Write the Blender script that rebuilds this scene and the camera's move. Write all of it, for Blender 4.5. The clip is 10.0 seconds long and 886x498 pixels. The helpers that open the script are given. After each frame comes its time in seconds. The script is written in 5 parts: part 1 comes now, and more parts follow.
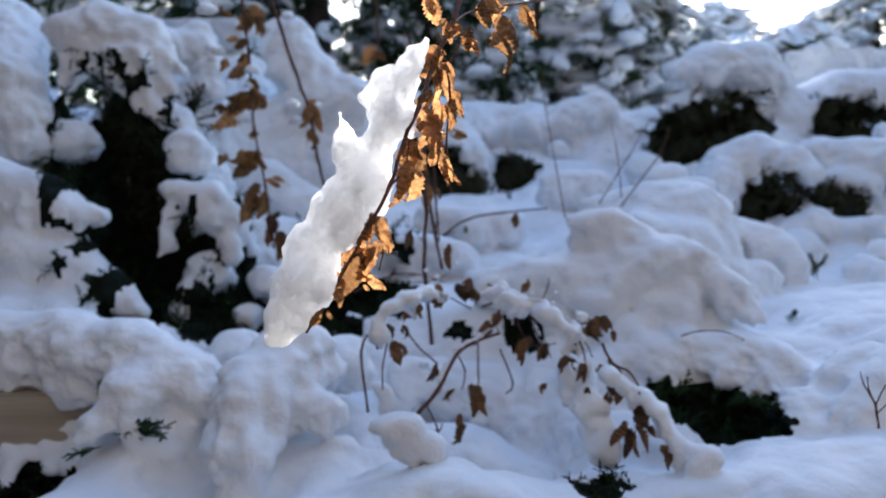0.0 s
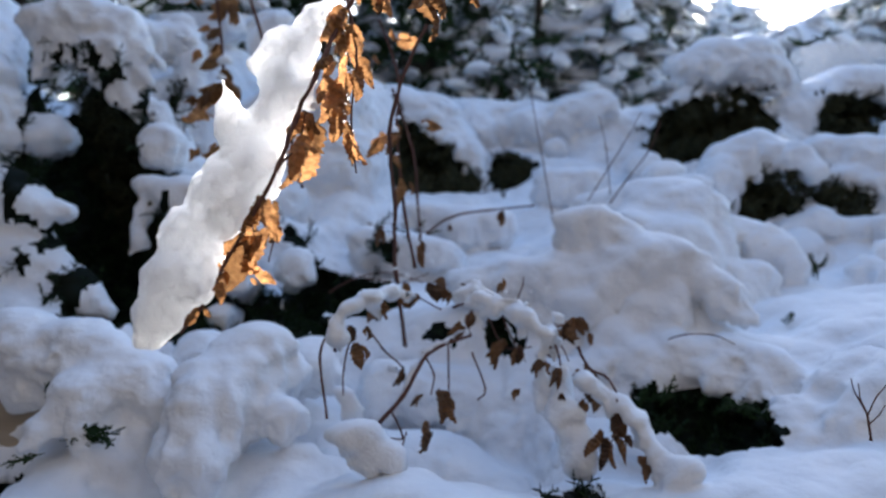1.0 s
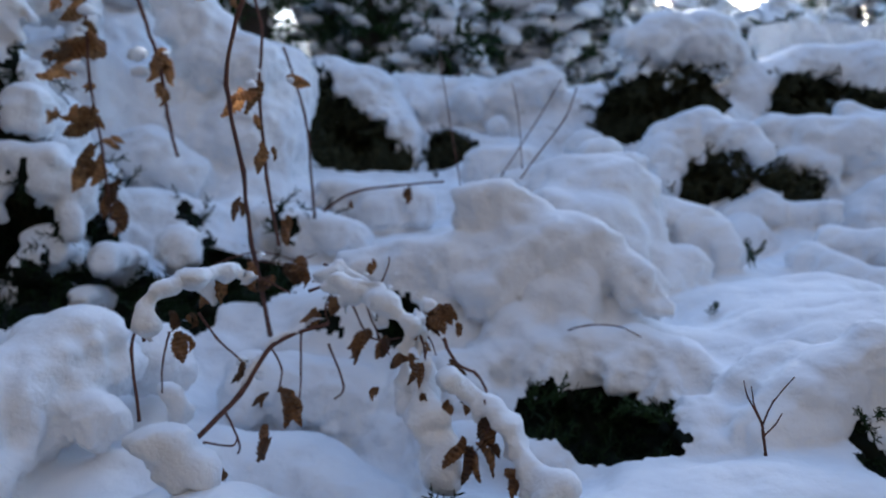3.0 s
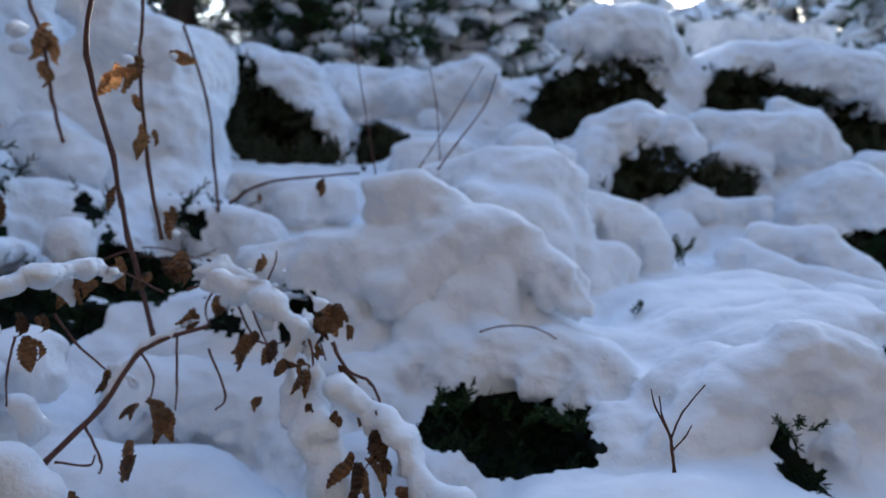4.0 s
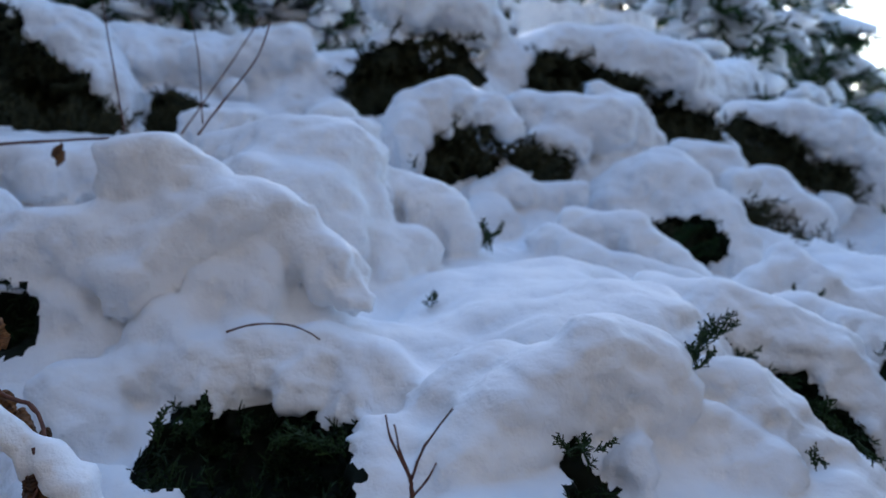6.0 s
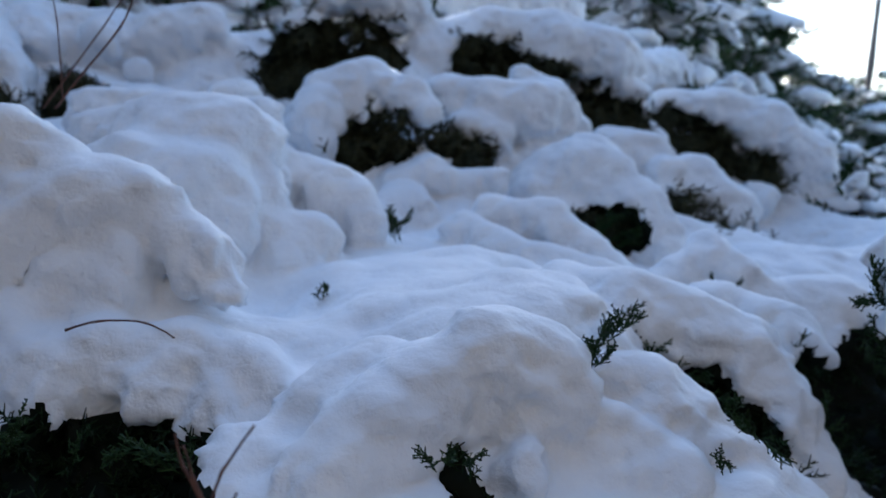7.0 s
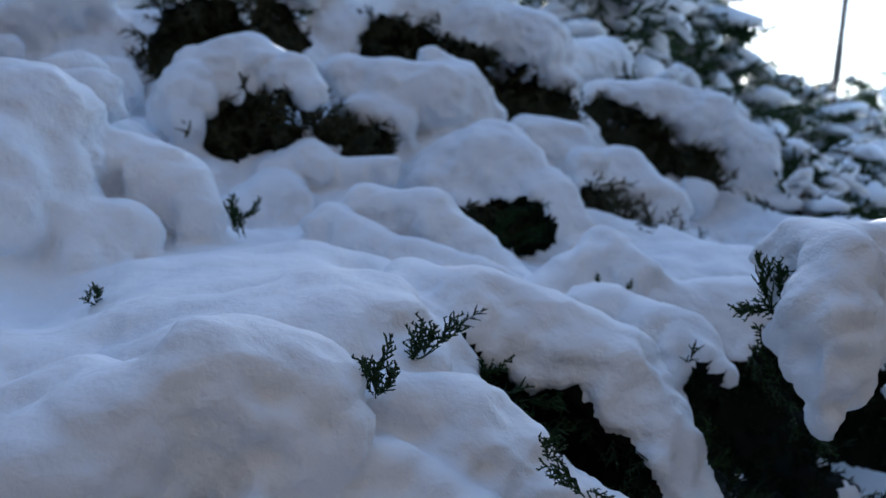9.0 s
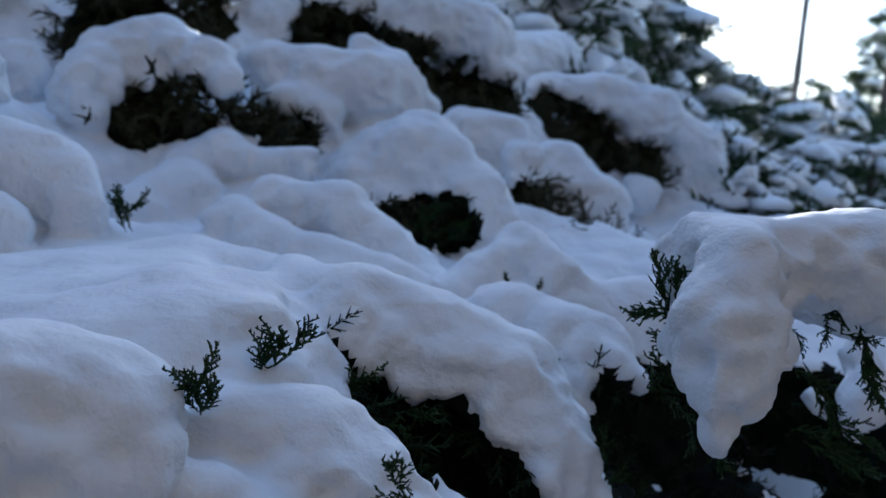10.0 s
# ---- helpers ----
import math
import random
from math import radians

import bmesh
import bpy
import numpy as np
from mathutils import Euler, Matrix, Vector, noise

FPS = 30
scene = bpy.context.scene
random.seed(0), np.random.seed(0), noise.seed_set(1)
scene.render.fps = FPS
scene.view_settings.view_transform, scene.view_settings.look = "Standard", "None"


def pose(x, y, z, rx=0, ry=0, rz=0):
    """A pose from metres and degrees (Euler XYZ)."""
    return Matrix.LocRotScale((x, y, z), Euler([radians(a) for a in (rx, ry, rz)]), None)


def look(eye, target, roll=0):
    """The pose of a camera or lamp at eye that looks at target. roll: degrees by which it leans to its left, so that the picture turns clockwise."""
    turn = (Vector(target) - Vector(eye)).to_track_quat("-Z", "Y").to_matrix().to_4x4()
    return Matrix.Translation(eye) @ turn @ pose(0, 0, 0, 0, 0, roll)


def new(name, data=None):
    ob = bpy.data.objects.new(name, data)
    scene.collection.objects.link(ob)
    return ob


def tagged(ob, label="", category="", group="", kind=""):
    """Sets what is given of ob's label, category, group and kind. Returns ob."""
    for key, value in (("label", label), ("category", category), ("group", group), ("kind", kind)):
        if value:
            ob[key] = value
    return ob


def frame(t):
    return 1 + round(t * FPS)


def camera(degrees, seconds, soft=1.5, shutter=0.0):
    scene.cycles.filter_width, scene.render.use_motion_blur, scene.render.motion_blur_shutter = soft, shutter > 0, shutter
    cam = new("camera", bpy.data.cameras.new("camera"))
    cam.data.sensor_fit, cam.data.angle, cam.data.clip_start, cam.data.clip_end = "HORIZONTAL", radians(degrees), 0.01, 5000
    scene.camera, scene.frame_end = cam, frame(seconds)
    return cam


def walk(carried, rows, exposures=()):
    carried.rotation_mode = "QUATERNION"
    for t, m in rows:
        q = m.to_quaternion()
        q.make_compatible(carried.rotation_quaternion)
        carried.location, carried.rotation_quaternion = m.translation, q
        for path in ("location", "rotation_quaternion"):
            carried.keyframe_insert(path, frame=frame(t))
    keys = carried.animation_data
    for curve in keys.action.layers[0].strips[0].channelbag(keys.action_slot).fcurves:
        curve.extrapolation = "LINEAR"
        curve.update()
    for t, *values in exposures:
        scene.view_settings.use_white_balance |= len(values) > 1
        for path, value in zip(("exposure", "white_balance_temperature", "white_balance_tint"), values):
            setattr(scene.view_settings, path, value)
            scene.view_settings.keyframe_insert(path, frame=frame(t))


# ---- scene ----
cam = camera(59.0, 10.0)
PATH = [
    (0, (-0.016, -0.145, 1.307), (0.005, 1.846, 1.117), -0.2),
    (0.5, (0.026, -0.101, 1.298), (0.037, 1.889, 1.105), -0.3),
    (1, (0.069, -0.057, 1.288), (0.06, 1.934, 1.104), -0.1),
    (1.5, (0.122, -0.004, 1.275), (0.108, 1.987, 1.083), 0.1),
    (2, (0.178, 0.049, 1.261), (0.164, 2.039, 1.062), 0.2),
    (2.5, (0.232, 0.104, 1.251), (0.237, 2.093, 1.042), 0.5),
    (4, (0.367, 0.268, 1.228), (0.537, 2.249, 1.015), 1.3),
    (4.5, (0.41, 0.332, 1.216), (0.676, 2.302, 0.998), 1.7),
    (5, (0.449, 0.393, 1.215), (0.821, 2.347, 1.011), 1.7),
    (5.5, (0.491, 0.438, 1.206), (0.947, 2.374, 0.993), 2.6),
    (6, (0.538, 0.486, 1.196), (1.094, 2.394, 0.968), 2.9),
    (7.5, (0.734, 0.61, 1.169), (1.453, 2.462, 0.932), 3.3),
    (8, (0.814, 0.651, 1.163), (1.547, 2.497, 0.929), 3.4),
    (8.5, (0.895, 0.688, 1.158), (1.632, 2.535, 0.95), 3.5),
    (9, (0.975, 0.717, 1.15), (1.721, 2.559, 0.923), 3.6),
    (9.5, (1.053, 0.743, 1.147), (1.827, 2.572, 0.908), 3.7),
    (10, (1.121, 0.761, 1.146), (1.941, 2.57, 0.917), 4.2),
]
walk(cam, [(t, look(eye, target, roll)) for t, eye, target, roll in PATH], exposures=[(0, 2.06, 5900, 12.5), (2.5, 1.88, 5780, 12), (4.5, 1.94, 5720, 11), (6, 1.88, 5640, 10.5), (8, 1.68, 5580, 10), (10, 1.44, 5540, 10.5)])
cam.data.dof.use_dof, cam.data.dof.focus_distance, cam.data.dof.aperture_fstop = True, 0.80, 4.8

# ---- light ----
SUN_AZIMUTH, SUN_HEIGHT = 16.8, 16.8  # degrees, clockwise from +y, and above the horizon
world = bpy.data.worlds.new("winter_sky")
scene.world = world
world.use_nodes = True
sky = world.node_tree.nodes.new("ShaderNodeTexSky")
sky.sky_type = "NISHITA"
sky.sun_disc = False
sky.sun_elevation = radians(SUN_HEIGHT)
sky.sun_rotation = radians(SUN_AZIMUTH)
background = world.node_tree.nodes["Background"]
background.inputs["Strength"].default_value = 0.13
world.node_tree.links.new(sky.outputs["Color"], background.inputs["Color"])
sun_data = bpy.data.lights.new("sun", "SUN")
sun_data.energy, sun_data.angle, sun_data.color = 4.2, radians(0.6), (1.0, 0.90, 0.76)
sun = new("sun", sun_data)
sun_way = Vector((math.sin(radians(SUN_AZIMUTH)) * math.cos(radians(SUN_HEIGHT)),
                  math.cos(radians(SUN_AZIMUTH)) * math.cos(radians(SUN_HEIGHT)), math.sin(radians(SUN_HEIGHT))))
sun.matrix_world = look(sun_way * 60, (0, 0, 0))


# ---- materials ----
def material(name, rough=0.8, metal=0.0):
    m = bpy.data.materials.new(name)
    m.use_nodes = True
    shader = m.node_tree.nodes["Principled BSDF"]
    shader.inputs["Roughness"].default_value = rough
    shader.inputs["Metallic"].default_value = metal
    return m, m.node_tree.nodes, m.node_tree.links, shader


def noise_ramp(nodes, links, scale, low, high, detail=6.0, start=0.3, end=0.7, rough=0.55):
    """A noise in object space, turned into a colour between low and high."""
    place = nodes.new("ShaderNodeTexCoord")
    tex = nodes.new("ShaderNodeTexNoise")
    tex.inputs["Scale"].default_value = scale
    tex.inputs["Detail"].default_value = detail
    tex.inputs["Roughness"].default_value = rough
    ramp = nodes.new("ShaderNodeValToRGB")
    ramp.color_ramp.elements[0].position, ramp.color_ramp.elements[1].position = start, end
    ramp.color_ramp.elements[0].color, ramp.color_ramp.elements[1].color = (*low, 1), (*high, 1)
    links.new(place.outputs["Object"], tex.inputs["Vector"])
    links.new(tex.outputs["Fac"], ramp.inputs["Fac"])
    return tex, ramp


def bump(nodes, links, height, strength, distance, before=None):
    node = nodes.new("ShaderNodeBump")
    node.inputs["Strength"].default_value = strength
    node.inputs["Distance"].default_value = distance
    links.new(height, node.inputs["Height"])
    if before:
        links.new(before.outputs["Normal"], node.inputs["Normal"])
    return node


def snow_material(name, glow=0.0):
    m, nodes, links, shader = material(name, 0.72)
    _, ramp = noise_ramp(nodes, links, 9.0, (0.73, 0.76, 0.80), (0.84, 0.86, 0.88))
    links.new(ramp.outputs["Color"], shader.inputs["Base Color"])
    shader.inputs["Specular IOR Level"].default_value = 0.25
    if glow:
        shader.inputs["Subsurface Weight"].default_value = glow
        shader.inputs["Subsurface Radius"].default_value = (1.0, 1.0, 1.0)
        shader.inputs["Subsurface Scale"].default_value = 0.055
    grain, _ = noise_ramp(nodes, links, 420.0, (0, 0, 0), (1, 1, 1), 3.0)
    lumps, _ = noise_ramp(nodes, links, 60.0, (0, 0, 0), (1, 1, 1), 5.0)
    dents, _ = noise_ramp(nodes, links, 21.0, (0, 0, 0), (1, 1, 1), 4.0)
    zeroth = bump(nodes, links, dents.outputs["Fac"], 0.3, 0.016)
    first = bump(nodes, links, lumps.outputs["Fac"], 0.45, 0.008, zeroth)
    facing = nodes.new("ShaderNodeNewGeometry")
    parts_of = nodes.new("ShaderNodeSeparateXYZ")
    steep = nodes.new("ShaderNodeMapRange")
    steep.inputs["From Min"].default_value, steep.inputs["From Max"].default_value = 0.95, 0.3
    steep.inputs["To Min"].default_value, steep.inputs["To Max"].default_value = 0.14, 0.75
    links.new(facing.outputs["Normal"], parts_of.inputs["Vector"])
    links.new(parts_of.outputs["Z"], steep.inputs["Value"])
    links.new(steep.outputs["Result"], first.inputs["Strength"])
    second = bump(nodes, links, grain.outputs["Fac"], 0.2, 0.001, first)
    links.new(second.outputs["Normal"], shader.inputs["Normal"])
    return m


SNOW = snow_material("snow")
CLUMP = snow_material("loose_snow", 1.0)


def foliage_material(name, low, high):
    m, nodes, links, shader = material(name, 0.6)
    info = nodes.new("ShaderNodeNewGeometry")
    ramp = nodes.new("ShaderNodeValToRGB")
    ramp.color_ramp.elements[0].color, ramp.color_ramp.elements[1].color = (*low, 1), (*high, 1)
    links.new(info.outputs["Random Per Island"], ramp.inputs["Fac"])
    links.new(ramp.outputs["Color"], shader.inputs["Base Color"])
    shader.inputs["Specular IOR Level"].default_value = 0.08
    return m


JUNIPER = foliage_material("juniper_foliage", (0.008, 0.019, 0.008), (0.034, 0.066, 0.022))
# Hollow walls: foliage colour taken near black to stand for shade.
HOLLOW_SHADE = foliage_material("hollow_shade_foliage", (0.004, 0.006, 0.004), (0.006, 0.009, 0.005))
# Shaded copy of the juniper green, for sprays inside near hollows.
JUNIPER_SHADED = foliage_material("shaded_juniper_foliage", (0.003, 0.007, 0.003), (0.018, 0.036, 0.013))
JUNIPER_BROWN = foliage_material("bronzed_juniper_foliage", (0.014, 0.018, 0.009), (0.062, 0.060, 0.030))


def leaf_material(name, low, high, thin=0.62):
    m, nodes, links, shader = material(name, 0.55)
    _, ramp = noise_ramp(nodes, links, 6.0, low, high, 9.0, 0.32, 0.66, 0.68)
    info = nodes.new("ShaderNodeObjectInfo")
    shift = nodes.new("ShaderNodeHueSaturation")
    span = nodes.new("ShaderNodeMapRange")
    span.inputs["To Min"].default_value, span.inputs["To Max"].default_value = 0.40, 1.45
    links.new(info.outputs["Random"], span.inputs["Value"])
    links.new(span.outputs["Result"], shift.inputs["Value"])
    links.new(ramp.outputs["Color"], shift.inputs["Color"])
    links.new(shift.outputs["Color"], shader.inputs["Base Color"])
    veins = nodes.new("ShaderNodeTexWave")
    veins.inputs["Scale"].default_value, veins.inputs["Distortion"].default_value = 2.2, 5.0
    veins.bands_direction = "Z"
    links.new(nodes["Texture Coordinate"].outputs["Object"], veins.inputs["Vector"])
    links.new(bump(nodes, links, veins.outputs["Fac"], 0.6, 0.05).outputs["Normal"], shader.inputs["Normal"])
    through_light = nodes.new("ShaderNodeBsdfTranslucent")
    links.new(shift.outputs["Color"], through_light.inputs["Color"])
    mix = nodes.new("ShaderNodeMixShader")
    mix.inputs["Fac"].default_value = thin
    links.new(shader.outputs["BSDF"], mix.inputs[1])
    links.new(through_light.outputs["BSDF"], mix.inputs[2])
    links.new(mix.outputs["Shader"], nodes["Material Output"].inputs["Surface"])
    return m


# Lit and shaded copies of one dry leaf; the light is in the colour.
LEAF_SUNLIT = leaf_material("dry_brown_leaf_sunlit", (0.20, 0.085, 0.035), (0.62, 0.33, 0.13), 0.5)
LEAF_SHADED = leaf_material("dry_brown_leaf_shaded", (0.10, 0.045, 0.02), (0.27, 0.13, 0.05), 0.35)


def bark_material(name, low, high):
    m, nodes, links, shader = material(name, 0.75)
    tex, ramp = noise_ramp(nodes, links, 180.0, low, high)
    links.new(ramp.outputs["Color"], shader.inputs["Base Color"])
    links.new(bump(nodes, links, tex.outputs["Fac"], 0.5, 0.001).outputs["Normal"], shader.inputs["Normal"])
    return m


TWIG = bark_material("reddish_twig_bark", (0.05, 0.018, 0.014), (0.14, 0.06, 0.04))
def timber_material():
    m, nodes, links, shader = material("weathered_timber", 0.8)
    tex, ramp = noise_ramp(nodes, links, 14.0, (0.26, 0.21, 0.15), (0.40, 0.34, 0.26))
    place = nodes.new("ShaderNodeMapping")
    place.inputs["Scale"].default_value = (0.12, 3.0, 3.0)
    links.new(nodes["Texture Coordinate"].outputs["Object"], place.inputs["Vector"])
    links.new(place.outputs["Vector"], tex.inputs["Vector"])
    links.new(ramp.outputs["Color"], shader.inputs["Base Color"])
    links.new(bump(nodes, links, tex.outputs["Fac"], 0.5, 0.004).outputs["Normal"], shader.inputs["Normal"])
    return m


def plain_material(name, low, high, scale, rough=0.8):
    m, nodes, links, shader = material(name, rough)
    tex, ramp = noise_ramp(nodes, links, scale, low, high)
    links.new(ramp.outputs["Color"], shader.inputs["Base Color"])
    links.new(bump(nodes, links, tex.outputs["Fac"], 0.3, 0.005).outputs["Normal"], shader.inputs["Normal"])
    return m


TIMBER = timber_material()
# Brown of the added unseen walls, which dims and warms facing snow.
BLOCKER_BROWN = plain_material("dark_brown_blocker", (0.040, 0.035, 0.032), (0.066, 0.058, 0.053), 6.0)
PALE_SIDING = plain_material("pale_siding", (0.45, 0.42, 0.36), (0.55, 0.52, 0.46), 3.0)
# Dark colour of the added slab that swallows ground bounce.
BOUNCE_DARK = plain_material("dark_bounce_slab", (0.03, 0.03, 0.032), (0.06, 0.06, 0.06), 30.0, 0.55)
POLE_WOOD = plain_material("pole_wood", (0.03, 0.025, 0.022), (0.06, 0.05, 0.045), 8.0)
BARK_DARK = bark_material("dark_juniper_bark", (0.02, 0.014, 0.010), (0.07, 0.05, 0.035))


# ---- helpers of this scene ----
def lattice(ix, iy, iz):
    """A fixed pseudo-random value between -1 and 1 at each whole point."""
    h = (ix * 374761393 + iy * 668265263 + iz * 2147483647 + 1013904223).astype(np.int64) & 0xFFFFFFFF
    h = ((h ^ (h >> 13)) * 1274126177) & 0xFFFFFFFF
    return ((h ^ (h >> 16)) & 0xFFFF) / 32767.5 - 1.0


def smooth_noise(p, size):
    """Value noise for an array of places, with cells of that size."""
    q = p / size
    base = np.floor(q).astype(np.int64)
    w = q - base
    w = w * w * (3 - 2 * w)
    total = np.zeros(len(p))
    for dx in (0, 1):
        for dy in (0, 1):
            for dz in (0, 1):
                weight = (w[:, 0] if dx else 1 - w[:, 0]) * (w[:, 1] if dy else 1 - w[:, 1]) * (w[:, 2] if dz else 1 - w[:, 2])
                total += weight * lattice(base[:, 0] + dx, base[:, 1] + dy, base[:, 2] + dz)
    return total


def mesh_from(name, verts, faces, mat, smooth=True):
    me = bpy.data.meshes.new(name)
    me.from_pydata(verts, [], faces)
    me.materials.append(mat)
    if smooth:
        me.polygons.foreach_set("use_smooth", [True] * len(me.polygons))
    me.update()
    return me


def part(name, me, parent, label="", kind=""):
    ob = new(name, me)
    ob.parent = parent
    return tagged(ob, label=label, kind=kind)


class Drift:
    """Settled snow of one shrub: rounded rolls that melt into one another and into the blanket under them."""

    def __init__(self, melt, sink=1.2, free=False):
        self.melt, self.sink, self.rolls, self.free = melt, sink, [], free

    def roll(self, *points):
        pts = [np.array(p) for p in points]
        pts = pts if len(pts) > 1 else pts * 2
        self.rolls += list(zip(pts[:-1], pts[1:]))

    def sag(self, chance, dice):
        """Small lobes that hang from the lower half of the rolls, as wet snow slumps over twigs."""
        hung = []
        for a, b in self.rolls:
            length = math.dist(a[:3], b[:3])
            for _ in range(int(chance * (length / (a[3] + b[3]) + 0.8) + dice.random())):
                s, turn = dice.random(), dice.uniform(-2.6, -0.5)
                x, y, z, r = (a[c] + (b[c] - a[c]) * s for c in range(4))
                size = r * dice.uniform(0.28, 0.5)
                out = r * dice.uniform(0.5, 0.8)
                top = (x + out * math.cos(turn), y + out * math.sin(turn), z - r * dice.uniform(0.0, 0.3), size)
                drop = r * dice.uniform(0.3, 0.8)
                low = (top[0] + 0.2 * out * math.cos(turn), top[1] + 0.2 * out * math.sin(turn), top[2] - drop, size * dice.uniform(0.5, 0.9))
                hung.append((top, low))
        return hung


def round_cone(p, a, b):
    """The distance of places from a rod with round ends, which tapers from a to b."""
    a, b = np.array(a), np.array(b)
    along = b[:3] - a[:3]
    s = np.clip(((p - a[:3]) @ along) / (along @ along + 1e-9), 0, 1)
    return np.sqrt(((p - a[:3] - s[..., None] * along) ** 2).sum(-1)) - (a[3] + (b[3] - a[3]) * s)


def near_cells(a, b, reach, low, h, n):
    a, b = np.array(a), np.array(b)
    r = max(a[3], b[3]) + reach
    i0 = np.clip(((np.minimum(a[:3], b[:3]) - r - low) / h).astype(int), 0, n)
    i1 = np.clip(((np.maximum(a[:3], b[:3]) + r - low) / h).astype(int) + 2, 0, n)
    p = np.stack(np.meshgrid(*(low[c] + h * np.arange(i0[c], i1[c]) for c in range(3)), indexing="ij"), -1)
    return tuple(slice(i0[c], i1[c]) for c in range(3)), p


def blanket_height(x, y, lobes):
    """The height of the snow blanket between the rolls, drawn towards the nearest of them."""
    x, y = x.astype(np.float32), y.astype(np.float32)
    total, weight = np.zeros_like(x), np.zeros_like(x)
    for cx, cy, cz, r in lobes.astype(np.float32):
        near = 1 / ((x - cx) ** 2 + (y - cy) ** 2 + np.float32(0.0025)) ** 2
        total += near * (cz - r)
        weight += near
    return total / weight


def softened(grid, reach):
    """A height grid, smoothed along both ways and cut back by the width of the smoothing."""
    kernel = np.exp(-0.5 * (np.arange(-2 * reach, 2 * reach + 1) / reach) ** 2)
    kernel /= kernel.sum()
    for axis in (0, 1):
        n = grid.shape[axis] - 4 * reach
        grid = sum(k * np.take(grid, np.arange(i, i + n), axis) for i, k in enumerate(kernel))
    return grid


def ragged(p):
    """How far a hollow's rim strays, drawn out downwards into drips of snow."""
    drawn = p * np.array((1, 0.5, 0.4))
    return 0.012 * smooth_noise(p, 0.045) + 0.016 * smooth_noise(drawn, 0.026) + 0.007 * smooth_noise(drawn, 0.012)


def snow_block(rolls, hollows, lobes, low, high, h, seam):
    """The snow inside a box as one surface; the rolls are (a, b, melt, free)."""
    low, high = np.array(low), np.array(high)
    n = np.ceil((high - low) / h).astype(int)
    gx, gy = np.meshgrid(low[0] + h * np.arange(n[0]), low[1] + h * np.arange(n[1]), indexing="ij")
    reach = round(0.035 / h)
    wide_x, wide_y = np.meshgrid(low[0] + h * np.arange(-2 * reach, n[0] + 2 * reach), low[1] + h * np.arange(-2 * reach, n[1] + 2 * reach), indexing="ij")
    top = softened(blanket_height(wide_x, wide_y, lobes), reach)
    flat = np.stack([gx, gy, 0 * gx], -1).reshape(-1, 3)
    top += (0.014 * smooth_noise(flat, 0.16) + 0.008 * smooth_noise(flat, 0.07)).reshape(top.shape)
    z = low[2] + h * np.arange(n[2])
    field = ((z[None, None, :] - top[..., None]) * 0.75).astype(np.float32)

    def add(a, b, melt):
        box, p = near_cells(a, b, melt + 2 * h, low, h, n)
        if min(p.shape) < 1:
            return
        old, new_d, k = field[box], round_cone(p, a, b), min(melt, 0.75 * max(a[3], b[3]))
        w = np.clip(0.5 + 0.5 * (old - new_d) / k, 0, 1)
        field[box] = old * (1 - w) + new_d * w - k * w * (1 - w)

    for a, b, melt, free in rolls:
        if not free:
            add(a, b, melt)
    deep = np.array((1, 0.55, 1, 1))
    for a, b in hollows.rolls:
        box, p = near_cells(a, b, hollows.melt + 2 * h + 0.8 * max(a[3], b[3]), low, h, n)
        if min(p.shape) < 1:
            continue
        gap = round_cone(p * deep[:3], a * deep, b * deep)
        rim = np.abs(gap) < 0.06
        gap[rim] -= ragged(p[rim])
        old, new_d, k = field[box], -gap, hollows.melt
        w = np.clip(0.5 - 0.5 * (old - new_d) / k, 0, 1)
        field[box] = old * (1 - w) + new_d * w + k * w * (1 - w)
    for a, b, melt, free in rolls:
        if free:
            add(a, b, melt)
    across = low[1] + h * np.arange(n[1])
    field += (0.25 * np.clip(across - seam if low[1] < seam - 0.5 else seam - across, 0, 1)).astype(np.float32)[None, :, None]
    verts, faces = surface_net(field, low, h)
    middle = verts[faces].mean(1)
    lined = np.full(len(faces), 9.0)
    rough = ragged(middle)
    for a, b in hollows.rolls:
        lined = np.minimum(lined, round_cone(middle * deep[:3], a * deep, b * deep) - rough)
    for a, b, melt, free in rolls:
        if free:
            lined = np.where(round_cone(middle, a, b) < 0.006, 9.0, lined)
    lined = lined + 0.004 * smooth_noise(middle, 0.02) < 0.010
    for _ in range(2):
        normal = vertex_normals(verts, faces)
        under = np.clip(0.35 - normal[:, 2], 0, 1)
        side = 1 - np.clip(normal[:, 2], 0, 1) ** 2
        billow = np.abs(smooth_noise(verts, 0.10)) - 0.3
        push = (0.005 + 0.026 * side) * billow + (0.004 + 0.004 * side) * smooth_noise(verts, 0.06) + (0.002 + 0.010 * side) * smooth_noise(verts, 0.032)
        push += (0.0005 + 0.006 * side + 0.006 * under) * smooth_noise(verts, 0.018)
        crumbly = np.clip(1.6 * smooth_noise(verts + 5.0, 0.11) + 0.1, 0, 1) * side
        push += 0.010 * crumbly * smooth_noise(verts + 2.0, 0.022)
        verts = verts + normal * (0.5 * push)[:, None]
    return verts, faces, lined


